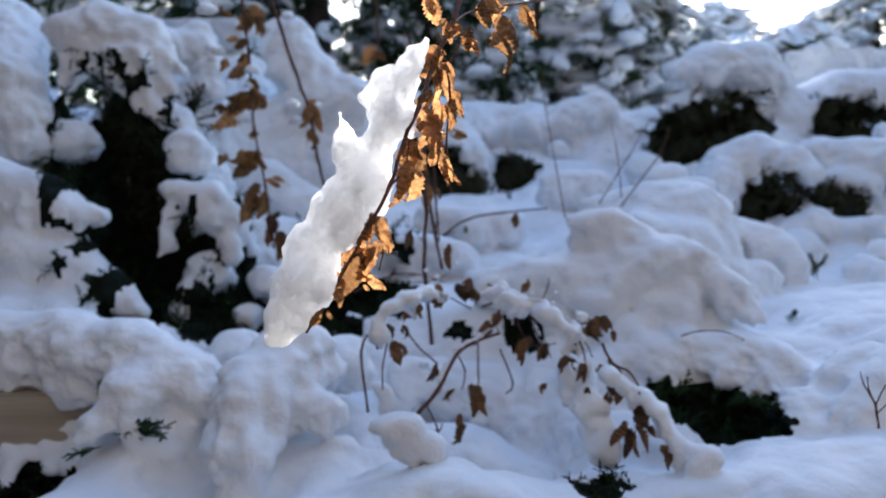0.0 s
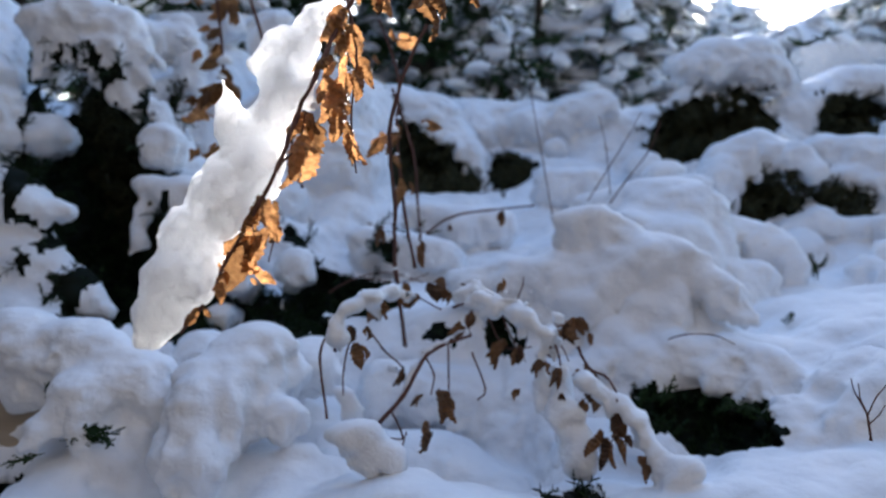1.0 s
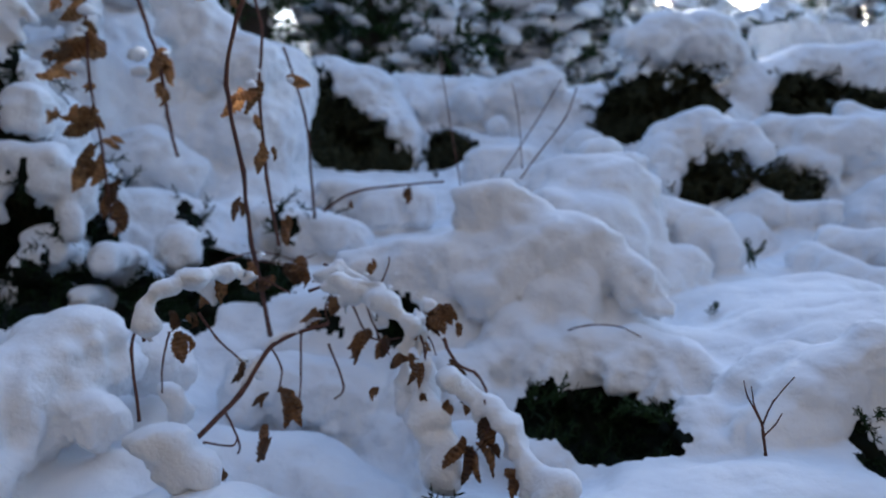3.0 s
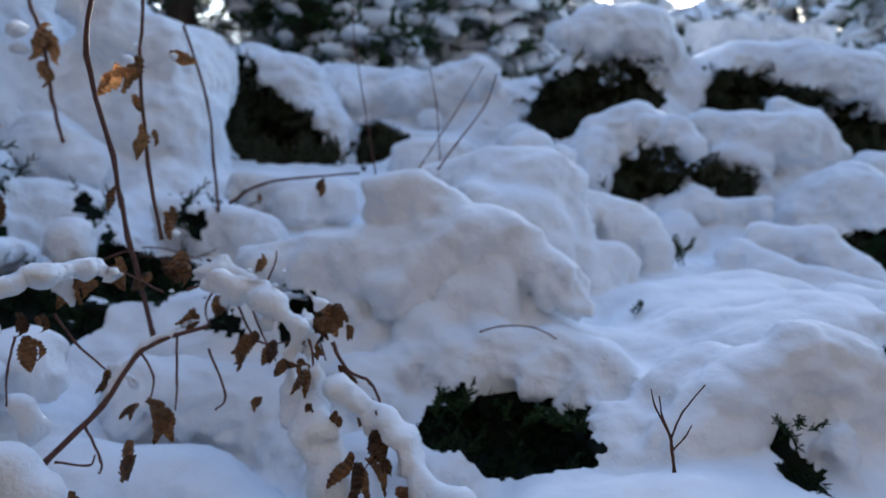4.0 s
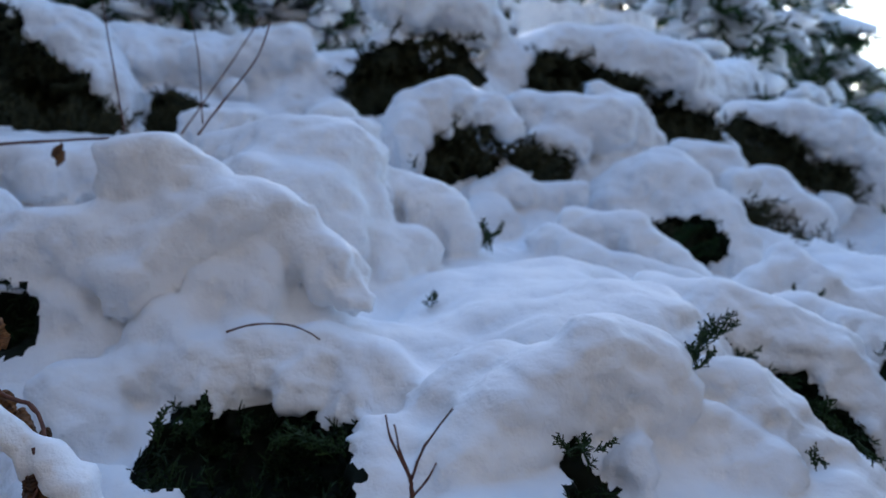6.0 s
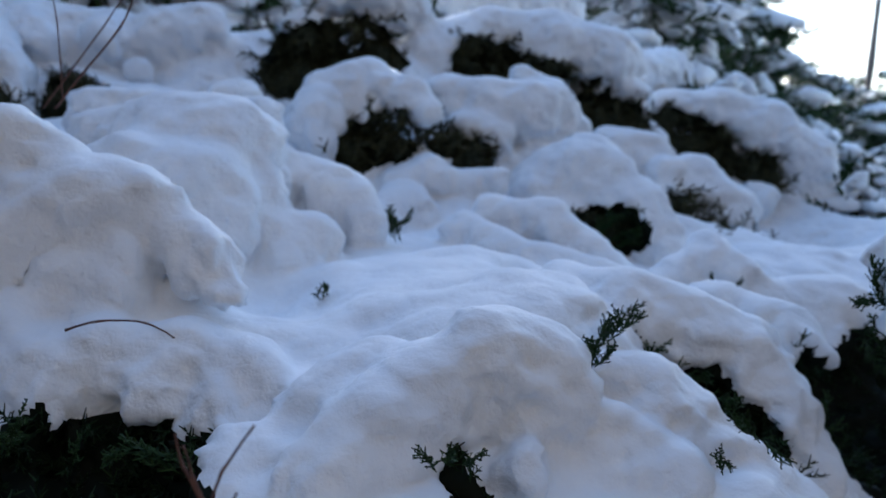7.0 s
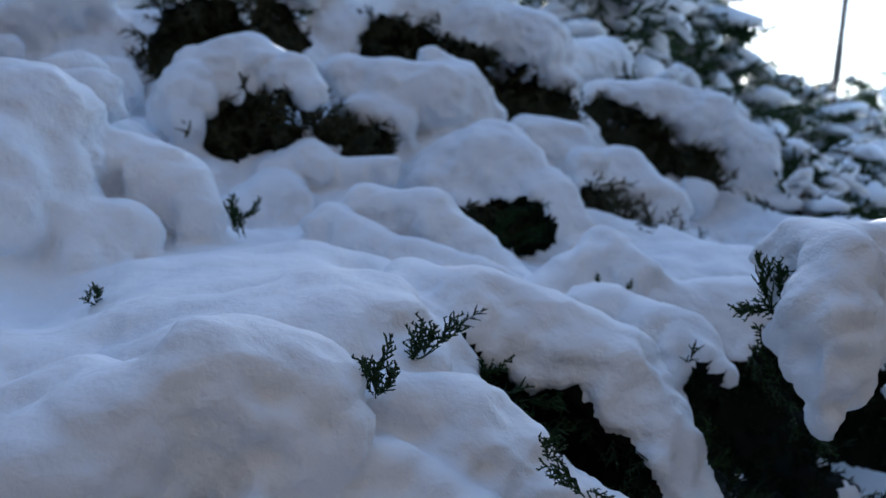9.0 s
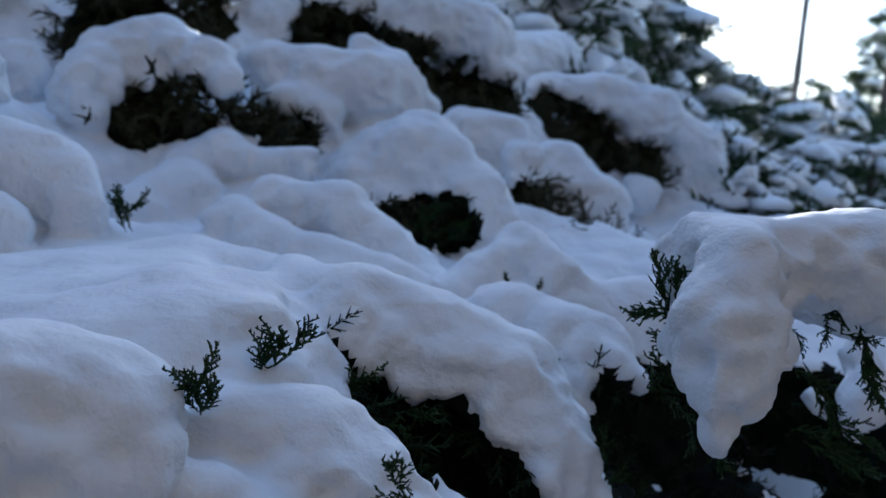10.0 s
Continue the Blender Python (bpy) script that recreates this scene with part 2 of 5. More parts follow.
def snow_skins(drifts, hollows, dips, blocks):
    """All the snow, cut into one mesh for each drift, and the lining of the hollows."""
    dice = random.Random(5)
    rolls = [(a, b, d.melt, d.free) for d in drifts.values() for a, b in d.rolls + d.sag(1.3, dice)]
    lobes = np.array([(*p[:3], d.sink * p[3] + 0.02) for d in drifts.values() if d.free is not True for ab in d.rolls for p in ab] + dips)
    skins, lining, count = {name: [] for name in drifts}, [], 0
    for low, high, h in blocks:
        verts, faces, lined = snow_block(rolls, hollows, lobes, low, high, h, 1.76)
        normal, middle = vertex_normals(verts, faces), verts[faces].mean(1)
        best, owner = np.full(len(middle), 9.0, np.float32), np.zeros(len(middle), int)
        for number, d in enumerate(drifts.values()):
            for a, b in d.rolls:
                for s in (0.0, 0.5, 1.0):
                    c = a + (b - a) * s
                    gap = ((middle - c[:3]) ** 2).sum(1) - c[3] ** 2
                    owner[gap < best] = number
                    best = np.minimum(best, gap)
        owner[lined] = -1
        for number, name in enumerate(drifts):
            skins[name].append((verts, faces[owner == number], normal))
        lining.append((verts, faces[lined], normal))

    def joined(name, pieces, mat):
        points, quads, normals, n = [], [], [], 0
        for verts, faces, normal in pieces:
            used, again = np.unique(faces, return_inverse=True)
            points.append(verts[used])
            normals.append(normal[used])
            quads.append(again.reshape(-1, 4) + n)
            n += len(used)
        points, quads, normals = np.concatenate(points), np.concatenate(quads), np.concatenate(normals)
        me = mesh_from(name, points.tolist(), quads.tolist(), mat)
        me.normals_split_custom_set_from_vertices(normals.tolist())
        return me, points, quads, normals

    made = {name: joined("snow_" + name, pieces, SNOW)[0] for name, pieces in skins.items()}
    return made, joined("hollow_lining", lining, HOLLOW_SHADE)


def skin_rolls(name, rolls, melt, h, mat, rough=1.0):
    """A small free lump of snow made of rolls."""
    ends = np.array([[a, b] for a, b in rolls], float)
    low = (ends[..., :3] - ends[..., 3:]).min((0, 1)) - 4 * h
    n = np.ceil(((ends[..., :3] + ends[..., 3:]).max((0, 1)) + 4 * h - low) / h).astype(int)
    field = np.full(n, 1.0, np.float32)
    for a, b in ends:
        box, p = near_cells(a, b, melt + 2 * h, low, h, n)
        old, d = field[box], round_cone(p, a, b)
        w = np.clip(0.5 + 0.5 * (old - d) / melt, 0, 1)
        field[box] = old * (1 - w) + d * w - melt * w * (1 - w)
    verts, faces = surface_net(field, low, h)
    for _ in range(2):
        normal = vertex_normals(verts, faces)
        push = 3 * smooth_noise(verts, 0.030) + 1.6 * smooth_noise(verts, 0.011) + 0.9 * smooth_noise(verts, 0.005)
        verts = verts + normal * (0.0005 * rough * push)[:, None]
    return mesh_from(name, verts.tolist(), faces.tolist(), mat)


def surface_net(field, low, h):
    """The skin of field < 0 on a grid, one point for each cell that the skin crosses."""
    inside = field < 0
    corners = [(x, y, z) for x in (0, 1) for y in (0, 1) for z in (0, 1)]
    n = np.array(field.shape) - 1
    cut = lambda a, c: a[c[0]:c[0] + n[0], c[1]:c[1] + n[1], c[2]:c[2] + n[2]]
    count = sum(cut(inside, c).astype(np.int8) for c in corners)
    cells = np.argwhere((count > 0) & (count < 8))
    index = np.full(n, -1, np.int64)
    index[tuple(cells.T)] = np.arange(len(cells))
    total, hits = np.zeros((len(cells), 3)), np.zeros(len(cells))
    value = {c: field[tuple((cells + c).T)] for c in corners}
    for a in corners:
        for axis in range(3):
            if a[axis] == 0:
                b = tuple(1 if i == axis else a[i] for i in range(3))
                fa, fb = value[a], value[b]
                crossed = (fa < 0) != (fb < 0)
                t = np.where(crossed, fa / np.where(crossed, fa - fb, 1), 0)
                point = np.array(a, float)[None] + t[:, None] * (np.array(b, float) - a)
                total += point * crossed[:, None]
                hits += crossed
    verts = low + h * (cells + total / hits[:, None])
    faces = []
    for axis in range(3):
        u, v = (axis + 1) % 3, (axis + 2) % 3
        step = [0, 0, 0]
        step[axis] = 1
        a = inside[:n[0] + 1 - step[0], :n[1] + 1 - step[1], :n[2] + 1 - step[2]]
        b = inside[step[0]:, step[1]:, step[2]:]
        for first in (True, False):
            e = np.argwhere((a != b) & (a == first))
            e = e[(e[:, u] > 0) & (e[:, v] > 0) & (e[:, u] < n[u]) & (e[:, v] < n[v]) & (e[:, axis] < n[axis])]
            du, dv = np.eye(3, dtype=int)[u], np.eye(3, dtype=int)[v]
            quad = [index[tuple(q.T)] for q in (e, e - du, e - du - dv, e - dv)]
            faces.append(np.stack(quad if first else quad[::-1], 1))
    return verts, np.concatenate(faces)


def vertex_normals(verts, faces):
    q = verts[faces]
    cross = np.cross(q[:, 2] - q[:, 0], q[:, 3] - q[:, 1])
    normal = np.zeros_like(verts)
    for c in range(4):
        np.add.at(normal, faces[:, c], cross)
    return normal / (np.linalg.norm(normal, axis=1, keepdims=True) + 1e-12)


# ---- snow on the shrubs ----
front_bank = Drift(0.05, 0.5)
front_bank.roll((1.134, 1.470, 0.911, 0.062), (1.056, 1.460, 0.915, 0.064), (0.971, 1.450, 0.877, 0.058), (0.890, 1.420, 0.848, 0.052), (0.829, 1.400, 0.818, 0.049))
front_bank.roll((1.128, 1.430, 0.875, 0.054))
front_bank.roll((0.935, 1.400, 0.847, 0.036))
front_bank.roll((1.075, 1.360, 0.818, 0.037), (1.072, 1.330, 0.762, 0.037))
front_bank.roll((1.248, 1.500, 0.885, 0.035), (1.322, 1.490, 0.865, 0.043), (1.378, 1.460, 0.828, 0.038), (1.435, 1.420, 0.784, 0.027))
front_bank.roll((1.225, 1.420, 0.822, 0.049), (1.268, 1.380, 0.783, 0.055))
front_bank.roll((1.322, 1.450, 0.837, 0.043), (1.360, 1.420, 0.820, 0.033))
front_bank.roll((1.387, 1.885, 0.933, 0.054), (1.457, 1.751, 0.915, 0.070), (1.549, 1.706, 0.888, 0.073), (1.626, 1.665, 0.841, 0.080), (1.662, 1.604, 0.751, 0.071), (1.681, 1.552, 0.672, 0.072))
front_bank.roll((1.766, 1.894, 0.881, 0.069), (1.840, 1.811, 0.842, 0.069), (1.898, 1.746, 0.801, 0.045))
front_bank.roll((1.900, 2.111, 0.980, 0.051), (1.927, 2.049, 0.933, 0.055))
front_bank.roll((1.895, 2.112, 0.974, 0.047), (1.764, 2.092, 0.870, 0.065))
plateau = Drift(0.08, 0.25)
plateau.roll((1.637, 2.097, 0.892, 0.063), (1.516, 2.212, 0.925, 0.065))
plateau.roll((2.041, 2.018, 0.837, 0.095), (2.184, 1.987, 0.841, 0.108))
mid_pad = Drift(0.035, 0.5)
mid_pad.roll((1.472, 2.445, 1.036, 0.048), (1.600, 2.361, 1.006, 0.072), (1.675, 2.274, 0.941, 0.058), (1.754, 2.207, 0.870, 0.058))
mid_pad.roll((1.382, 2.392, 0.995, 0.052), (1.450, 2.267, 0.949, 0.055))
mid_pad.roll((1.789, 2.363, 0.911, 0.044), (1.748, 2.439, 0.932, 0.026))
mid_pad.roll((1.325, 2.696, 1.010, 0.093), (1.223, 2.627, 0.972, 0.076))
mid_pad.roll((1.424, 2.776, 1.121, 0.063), (1.322, 2.817, 1.078, 0.049))
mid_pad.roll((1.494, 2.774, 1.098, 0.043), (1.604, 2.693, 1.108, 0.042))
cascade_pad = Drift(0.036, 0.6)
cascade_pad.roll((1.810, 2.815, 1.070, 0.121), (1.936, 2.765, 1.127, 0.137), (2.022, 2.600, 1.005, 0.118), (2.052, 2.500, 0.930, 0.071))
cascade_pad.roll((1.753, 2.782, 1.039, 0.091), (1.890, 2.543, 0.949, 0.042))
cascade_pad.roll((2.221, 3.089, 1.207, 0.107), (2.355, 3.029, 1.218, 0.083))
cascade_pad.roll((2.348, 2.913, 1.148, 0.074), (2.343, 2.869, 1.045, 0.052))
cascade_pad.roll((2.545, 3.041, 1.118, 0.119), (2.652, 2.945, 1.006, 0.110), (2.677, 2.899, 0.908, 0.066))
cascade_pad.roll((2.934, 3.103, 0.824, 0.126))
arched_mound = Drift(0.03, 1.0)
arched_mound.roll((1.151, 3.037, 1.332, 0.092), (1.289, 3.035, 1.377, 0.088), (1.394, 2.927, 1.337, 0.071), (1.441, 2.847, 1.308, 0.040))
arched_mound.roll((1.151, 3.000, 1.320, 0.084), (1.098, 2.930, 1.245, 0.080), (1.118, 2.875, 1.185, 0.046))
arched_mound.roll((1.260, 2.979, 1.267, 0.067))
arched_mound.roll((0.951, 3.515, 1.338, 0.073))
shelf_mound = Drift(0.045, 1.0)
shelf_mound.roll((1.604, 3.169, 1.378, 0.081), (1.729, 3.108, 1.346, 0.098), (1.853, 3.052, 1.348, 0.093), (1.963, 3.059, 1.360, 0.078), (2.063, 3.062, 1.300, 0.050))
shelf_mound.roll((1.615, 3.040, 1.274, 0.049), (1.720, 2.989, 1.242, 0.065))
shelf_mound.roll((1.882, 3.165, 1.470, 0.044), (1.963, 3.121, 1.415, 0.062))
knob_mound = Drift(0.017, 0.6)
knob_mound.roll((0.093, 1.987, 1.003, 0.043), (0.241, 1.945, 1.011, 0.067), (0.368, 1.919, 1.016, 0.082), (0.489, 1.887, 1.042, 0.082), (0.581, 1.864, 1.071, 0.077), (0.637, 1.849, 1.083, 0.058))
knob_mound.roll((0.371, 1.930, 1.165, 0.040), (0.453, 1.920, 1.162, 0.054), (0.515, 1.890, 1.137, 0.039), (0.554, 1.860, 1.121, 0.021))
knob_mound.roll((0.380, 1.930, 1.134, 0.041), (0.458, 1.920, 1.130, 0.039))
knob_mound.roll((0.618, 1.814, 1.005, 0.055), (0.617, 1.775, 0.945, 0.030))
knob_mound.roll((0.700, 1.803, 1.027, 0.048), (0.735, 1.769, 1.003, 0.047), (0.762, 1.725, 0.964, 0.033))
knob_mound.roll((0.665, 1.837, 1.051, 0.048))
knob_mound.roll((0.546, 1.798, 0.960, 0.054), (0.590, 1.749, 0.918, 0.023))
knob_mound.roll((0.477, 1.791, 0.910, 0.047), (0.419, 1.780, 0.849, 0.036))
knob_mound.roll((0.303, 1.884, 0.915, 0.052), (0.252, 1.885, 0.882, 0.042))
knob_mound.roll((0.404, 1.841, 0.971, 0.051))
knob_mound.roll((0.230, 1.911, 0.958, 0.047))
knob_mound.roll((0.706, 1.822, 0.936, 0.039), (0.743, 1.809, 0.918, 0.029))
broad_mound = Drift(0.09, 0.4)
broad_mound.roll((0.557, 2.500, 1.161, 0.081), (0.688, 2.420, 1.155, 0.106), (0.803, 2.360, 1.153, 0.110), (0.831, 2.270, 1.078, 0.078), (0.848, 2.200, 1.015, 0.045))
broad_mound.roll((0.616, 2.250, 1.091, 0.099), (0.728, 2.200, 1.055, 0.098), (0.791, 2.160, 1.018, 0.056))
long_mound = Drift(0.028, 0.5)
long_mound.roll((0.961, 2.380, 1.100, 0.070), (1.039, 2.340, 1.063, 0.079), (1.100, 2.270, 1.012, 0.054))
long_mound.roll((0.901, 2.200, 0.977, 0.070), (0.966, 2.200, 0.982, 0.056), (0.907, 2.150, 0.936, 0.042))
long_mound.roll((0.855, 2.763, 1.284, 0.065))
long_mound.roll((0.908, 2.585, 1.233, 0.061), (0.791, 2.620, 1.242, 0.045))
low_mound = Drift(0.045, 0.4)
low_mound.roll((0.438, 1.752, 0.834, 0.048), (0.497, 1.736, 0.850, 0.053), (0.581, 1.713, 0.863, 0.055), (0.691, 1.682, 0.873, 0.055), (0.776, 1.656, 0.860, 0.046), (0.818, 1.600, 0.840, 0.041))
low_mound.roll((0.332, 1.708, 0.824, 0.051), (0.385, 1.656, 0.784, 0.040))
low_mound.roll((0.390, 1.743, 0.820, 0.048))
low_mound.roll((0.733, 1.604, 0.842, 0.038), (0.742, 1.555, 0.807, 0.024))
low_mound.roll((0.653, 1.637, 0.843, 0.038))
low_mound.roll((0.539, 1.670, 0.837, 0.038))
low_mound.roll((0.766, 1.475, 0.811, 0.045), (0.735, 1.427, 0.778, 0.043))
low_mound.roll((0.489, 1.442, 0.739, 0.062), (0.365, 1.510, 0.739, 0.057))
low_mound.roll((0.845, 1.509, 0.851, 0.048), (0.938, 1.539, 0.889, 0.050))
sunlit_mound = Drift(0.05, 1.0)
sunlit_mound.roll((1.132, 3.580, 1.786, 0.060), (1.286, 3.620, 1.810, 0.106), (1.482, 3.640, 1.801, 0.127), (1.616, 3.600, 1.727, 0.070))
sunlit_mound.roll((1.449, 3.600, 1.647, 0.060), (1.416, 3.550, 1.519, 0.030))
sunlit_mound.roll((1.717, 3.647, 1.560, 0.150), (1.998, 3.828, 1.690, 0.130))
crest_mound = Drift(0.05, 1.0)
crest_mound.roll((1.666, 3.603, 1.534, 0.109), (1.942, 3.663, 1.689, 0.100), (2.228, 3.642, 1.675, 0.130), (2.468, 3.582, 1.625, 0.132), (2.562, 3.520, 1.469, 0.077))
crest_mound.roll((2.197, 3.448, 1.344, 0.072))
crest_mound.roll((2.058, 4.195, 1.939, 0.147), (2.517, 4.208, 1.941, 0.156))
slope_mound = Drift(0.05, 1.0)
slope_mound.roll((2.844, 3.666, 1.449, 0.086), (3.062, 3.566, 1.443, 0.100), (3.258, 3.470, 1.388, 0.114), (3.414, 3.378, 1.224, 0.138), (3.515, 3.312, 1.066, 0.083))
slope_mound.roll((3.094, 3.283, 1.071, 0.085))
slope_mound.roll((2.855, 4.015, 1.580, 0.170), (3.149, 4.122, 1.650, 0.150))
shelf_left = Drift(0.05, 1.0)
shelf_left.roll((0.146, 4.059, 1.552, 0.143), (0.507, 4.007, 1.524, 0.143), (0.817, 3.959, 1.469, 0.135), (1.125, 3.923, 1.517, 0.135))
shelf_left.roll((0.923, 3.318, 1.303, 0.091))
shelf_left.roll((0.486, 3.066, 1.244, 0.078), (0.640, 3.045, 1.248, 0.078))
shelf_left.roll((0.183, 3.920, 1.573, 0.085), (0.265, 3.850, 1.504, 0.061))
shelf_left.roll((0.474, 3.850, 1.540, 0.084))
shelf_left.roll((0.662, 3.900, 1.582, 0.102), (0.826, 3.850, 1.633, 0.083))
shelf_left.roll((0.600, 3.750, 1.425, 0.049))
dark_hollow_mound = Drift(0.045, 1.0)
dark_hollow_mound.roll((-0.187, 3.806, 1.608, 0.131), (0.003, 3.772, 1.531, 0.148), (0.155, 3.632, 1.376, 0.097), (0.228, 3.557, 1.240, 0.050))
dark_hollow_mound.roll((-0.311, 3.205, 1.530, 0.175), (-0.344, 2.985, 1.342, 0.162), (-0.243, 3.064, 1.258, 0.094))
dark_hollow_mound.roll((-0.034, 2.718, 1.142, 0.058), (0.115, 2.694, 1.105, 0.075), (0.246, 2.678, 1.117, 0.066))
dark_hollow_mound.roll((-0.189, 2.526, 1.052, 0.076), (0.054, 2.390, 1.038, 0.058))
overhang_left = Drift(0.03, 1.2, 2)
overhang_left.roll((-1.193, 2.420, 1.754, 0.054), (-1.083, 2.440, 1.782, 0.080), (-0.967, 2.440, 1.739, 0.080), (-0.889, 2.420, 1.713, 0.043), (-0.807, 2.380, 1.624, 0.011))
overhang_left.roll((-1.131, 2.420, 1.740, 0.069), (-1.166, 2.390, 1.656, 0.039), (-1.193, 2.360, 1.582, 0.011))
overhang_left.roll((-1.042, 2.420, 1.722, 0.076), (-1.012, 2.390, 1.638, 0.043), (-0.996, 2.360, 1.559, 0.011))
overhang_left.roll((-0.980, 2.420, 1.695, 0.080), (-0.931, 2.390, 1.594, 0.054), (-0.897, 2.370, 1.512, 0.036), (-0.866, 2.350, 1.453, 0.011))
overhang_left.roll((-1.087, 2.420, 1.713, 0.054), (-1.068, 2.390, 1.647, 0.025), (-1.057, 2.380, 1.611, 0.009))
overhang_left.roll((-0.914, 2.410, 1.667, 0.047), (-0.857, 2.380, 1.575, 0.021), (-0.855, 2.380, 1.548, 0.009))
overhang_left.roll((-1.311, 2.307, 1.585, 0.095), (-1.269, 2.295, 1.473, 0.083), (-1.233, 2.267, 1.394, 0.043))
overhang_left.roll((-1.473, 2.613, 1.620, 0.107), (-1.580, 2.835, 1.830, 0.126))
overhang_left.roll((-1.145, 2.339, 1.414, 0.071), (-1.283, 2.641, 1.407, 0.083))
overhang_left.roll((-1.163, 2.729, 1.811, 0.101), (-0.995, 2.823, 1.766, 0.084))
low_left = Drift(0.045, 1.0, 2)
low_left.roll((-1.224, 2.025, 1.278, 0.085), (-1.075, 1.998, 1.225, 0.077), (-0.954, 1.964, 1.200, 0.033), (-0.897, 1.944, 1.198, 0.018))
low_left.roll((-1.365, 2.274, 1.241, 0.095), (-1.184, 2.217, 1.191, 0.076))
low_left.roll((-1.121, 1.958, 1.113, 0.083))
low_left.roll((-1.015, 1.957, 1.112, 0.064))
low_left.roll((-0.970, 1.950, 1.052, 0.064), (-0.871, 1.924, 1.002, 0.048), (-0.800, 1.889, 0.951, 0.024))
low_left.roll((-1.152, 1.947, 0.992, 0.091), (-1.001, 1.942, 0.962, 0.076))
column_left = Drift(0.035, 1.0, 2)
column_left.roll((-0.776, 2.232, 1.395, 0.051), (-0.734, 2.229, 1.366, 0.041))
column_left.roll((-0.760, 2.231, 1.378, 0.054), (-0.866, 2.634, 1.386, 0.067))
column_left.roll((-0.761, 2.168, 1.249, 0.043), (-0.678, 2.166, 1.233, 0.053), (-0.620, 2.158, 1.158, 0.046), (-0.607, 2.130, 1.077, 0.026))
column_left.roll((-0.788, 2.143, 1.193, 0.033), (-0.778, 2.105, 1.113, 0.023), (-0.807, 2.091, 1.074, 0.010))
column_left.roll((-0.693, 2.213, 1.206, 0.059), (-0.782, 2.663, 1.166, 0.091))
column_left.roll((-0.687, 2.146, 1.026, 0.060), (-0.720, 2.109, 0.948, 0.046), (-0.738, 2.084, 0.903, 0.036))
column_left.roll((-0.699, 2.244, 0.997, 0.062), (-0.769, 2.590, 0.931, 0.079))
column_left.roll((-0.641, 2.771, 1.264, 0.105), (-0.495, 2.762, 1.191, 0.084))
column_left.roll((-0.592, 3.024, 1.818, 0.112), (-0.481, 3.003, 1.606, 0.112), (-0.347, 2.998, 1.572, 0.123))
column_left.roll((-0.905, 2.877, 1.816, 0.072), (-0.844, 2.809, 1.640, 0.054))
column_left.roll((-0.540, 2.033, 0.912, 0.038), (-0.590, 2.278, 0.849, 0.044))
column_left.roll((-0.496, 2.062, 1.011, 0.042), (-0.538, 2.339, 0.965, 0.051))
column_left.roll((-0.379, 2.242, 1.013, 0.069))
column_left.roll((-0.868, 3.343, 1.966, 0.123), (-1.089, 3.350, 2.015, 0.110))
ledge = Drift(0.04, 1.0)
ledge.roll((-1.039, 1.587, 0.919, 0.088), (-0.823, 1.555, 0.925, 0.084), (-0.667, 1.502, 0.912, 0.082), (-0.531, 1.446, 0.865, 0.079))
ledge.roll((-0.654, 1.376, 0.857, 0.036), (-0.688, 1.320, 0.796, 0.019))
ledge.roll((-0.619, 1.387, 0.871, 0.051), (-0.610, 1.372, 0.818, 0.028))
ledge.roll((-0.560, 1.413, 0.733, 0.081), (-0.514, 1.403, 0.629, 0.092))
ledge.roll((-0.496, 1.726, 0.856, 0.082))
lobe_left = Drift(0.04, 0.8)
lobe_left.roll((-0.314, 1.477, 0.903, 0.095), (-0.375, 1.373, 0.861, 0.078), (-0.383, 1.286, 0.790, 0.058), (-0.365, 1.271, 0.741, 0.034))
lobe_left.roll((-0.241, 1.370, 0.839, 0.045))
lobe_left.roll((-0.224, 1.624, 0.879, 0.065))
lobe_left.roll((-0.182, 1.553, 0.665, 0.101), (0.047, 1.595, 0.607, 0.117), (0.171, 1.540, 0.563, 0.114))
lobe_left.roll((-0.088, 1.218, 0.843, 0.031), (-0.032, 1.196, 0.835, 0.019))
lobe_left.roll((-0.106, 1.222, 0.856, 0.021), (-0.066, 1.204, 0.866, 0.018))
lobe_left.roll((-0.090, 1.196, 0.822, 0.016), (-0.062, 1.190, 0.812, 0.010))
lobe_left.roll((-0.101, 1.256, 0.723, 0.052))
lobe_left.roll((-0.087, 1.765, 0.787, 0.070), (0.113, 1.809, 0.744, 0.087))
arch = Drift(0.012, 1.2, True)
arch.roll((-0.125, 1.270, 1.041, 0.020), (-0.094, 1.282, 1.067, 0.009), (-0.068, 1.313, 1.074, 0.011), (-0.031, 1.394, 1.079, 0.007), (0.021, 1.392, 1.060, 0.005))
arch.roll((-0.115, 1.268, 1.024, 0.014), (-0.110, 1.264, 0.990, 0.007))
arch.roll((-0.073, 1.392, 1.058, 0.011), (-0.059, 1.388, 1.025, 0.006))
arch.roll((0.104, 1.460, 1.040, 0.007), (0.139, 1.457, 1.052, 0.016), (0.169, 1.442, 1.047, 0.014), (0.202, 1.427, 1.039, 0.019), (0.234, 1.409, 1.015, 0.013), (0.252, 1.393, 0.984, 0.015))
arch.roll((0.167, 1.451, 1.035, 0.016), (0.141, 1.462, 1.011, 0.010), (0.147, 1.460, 0.997, 0.006))
arch.roll((0.252, 1.393, 0.984, 0.012), (0.244, 1.391, 0.950, 0.016), (0.240, 1.386, 0.904, 0.015), (0.244, 1.381, 0.867, 0.021))
arch.roll((0.219, 1.413, 1.030, 0.011), (0.214, 1.409, 0.988, 0.005))
arch.roll((0.263, 1.415, 1.011, 0.007), (0.277, 1.399, 0.971, 0.008), (0.274, 1.396, 0.940, 0.005))
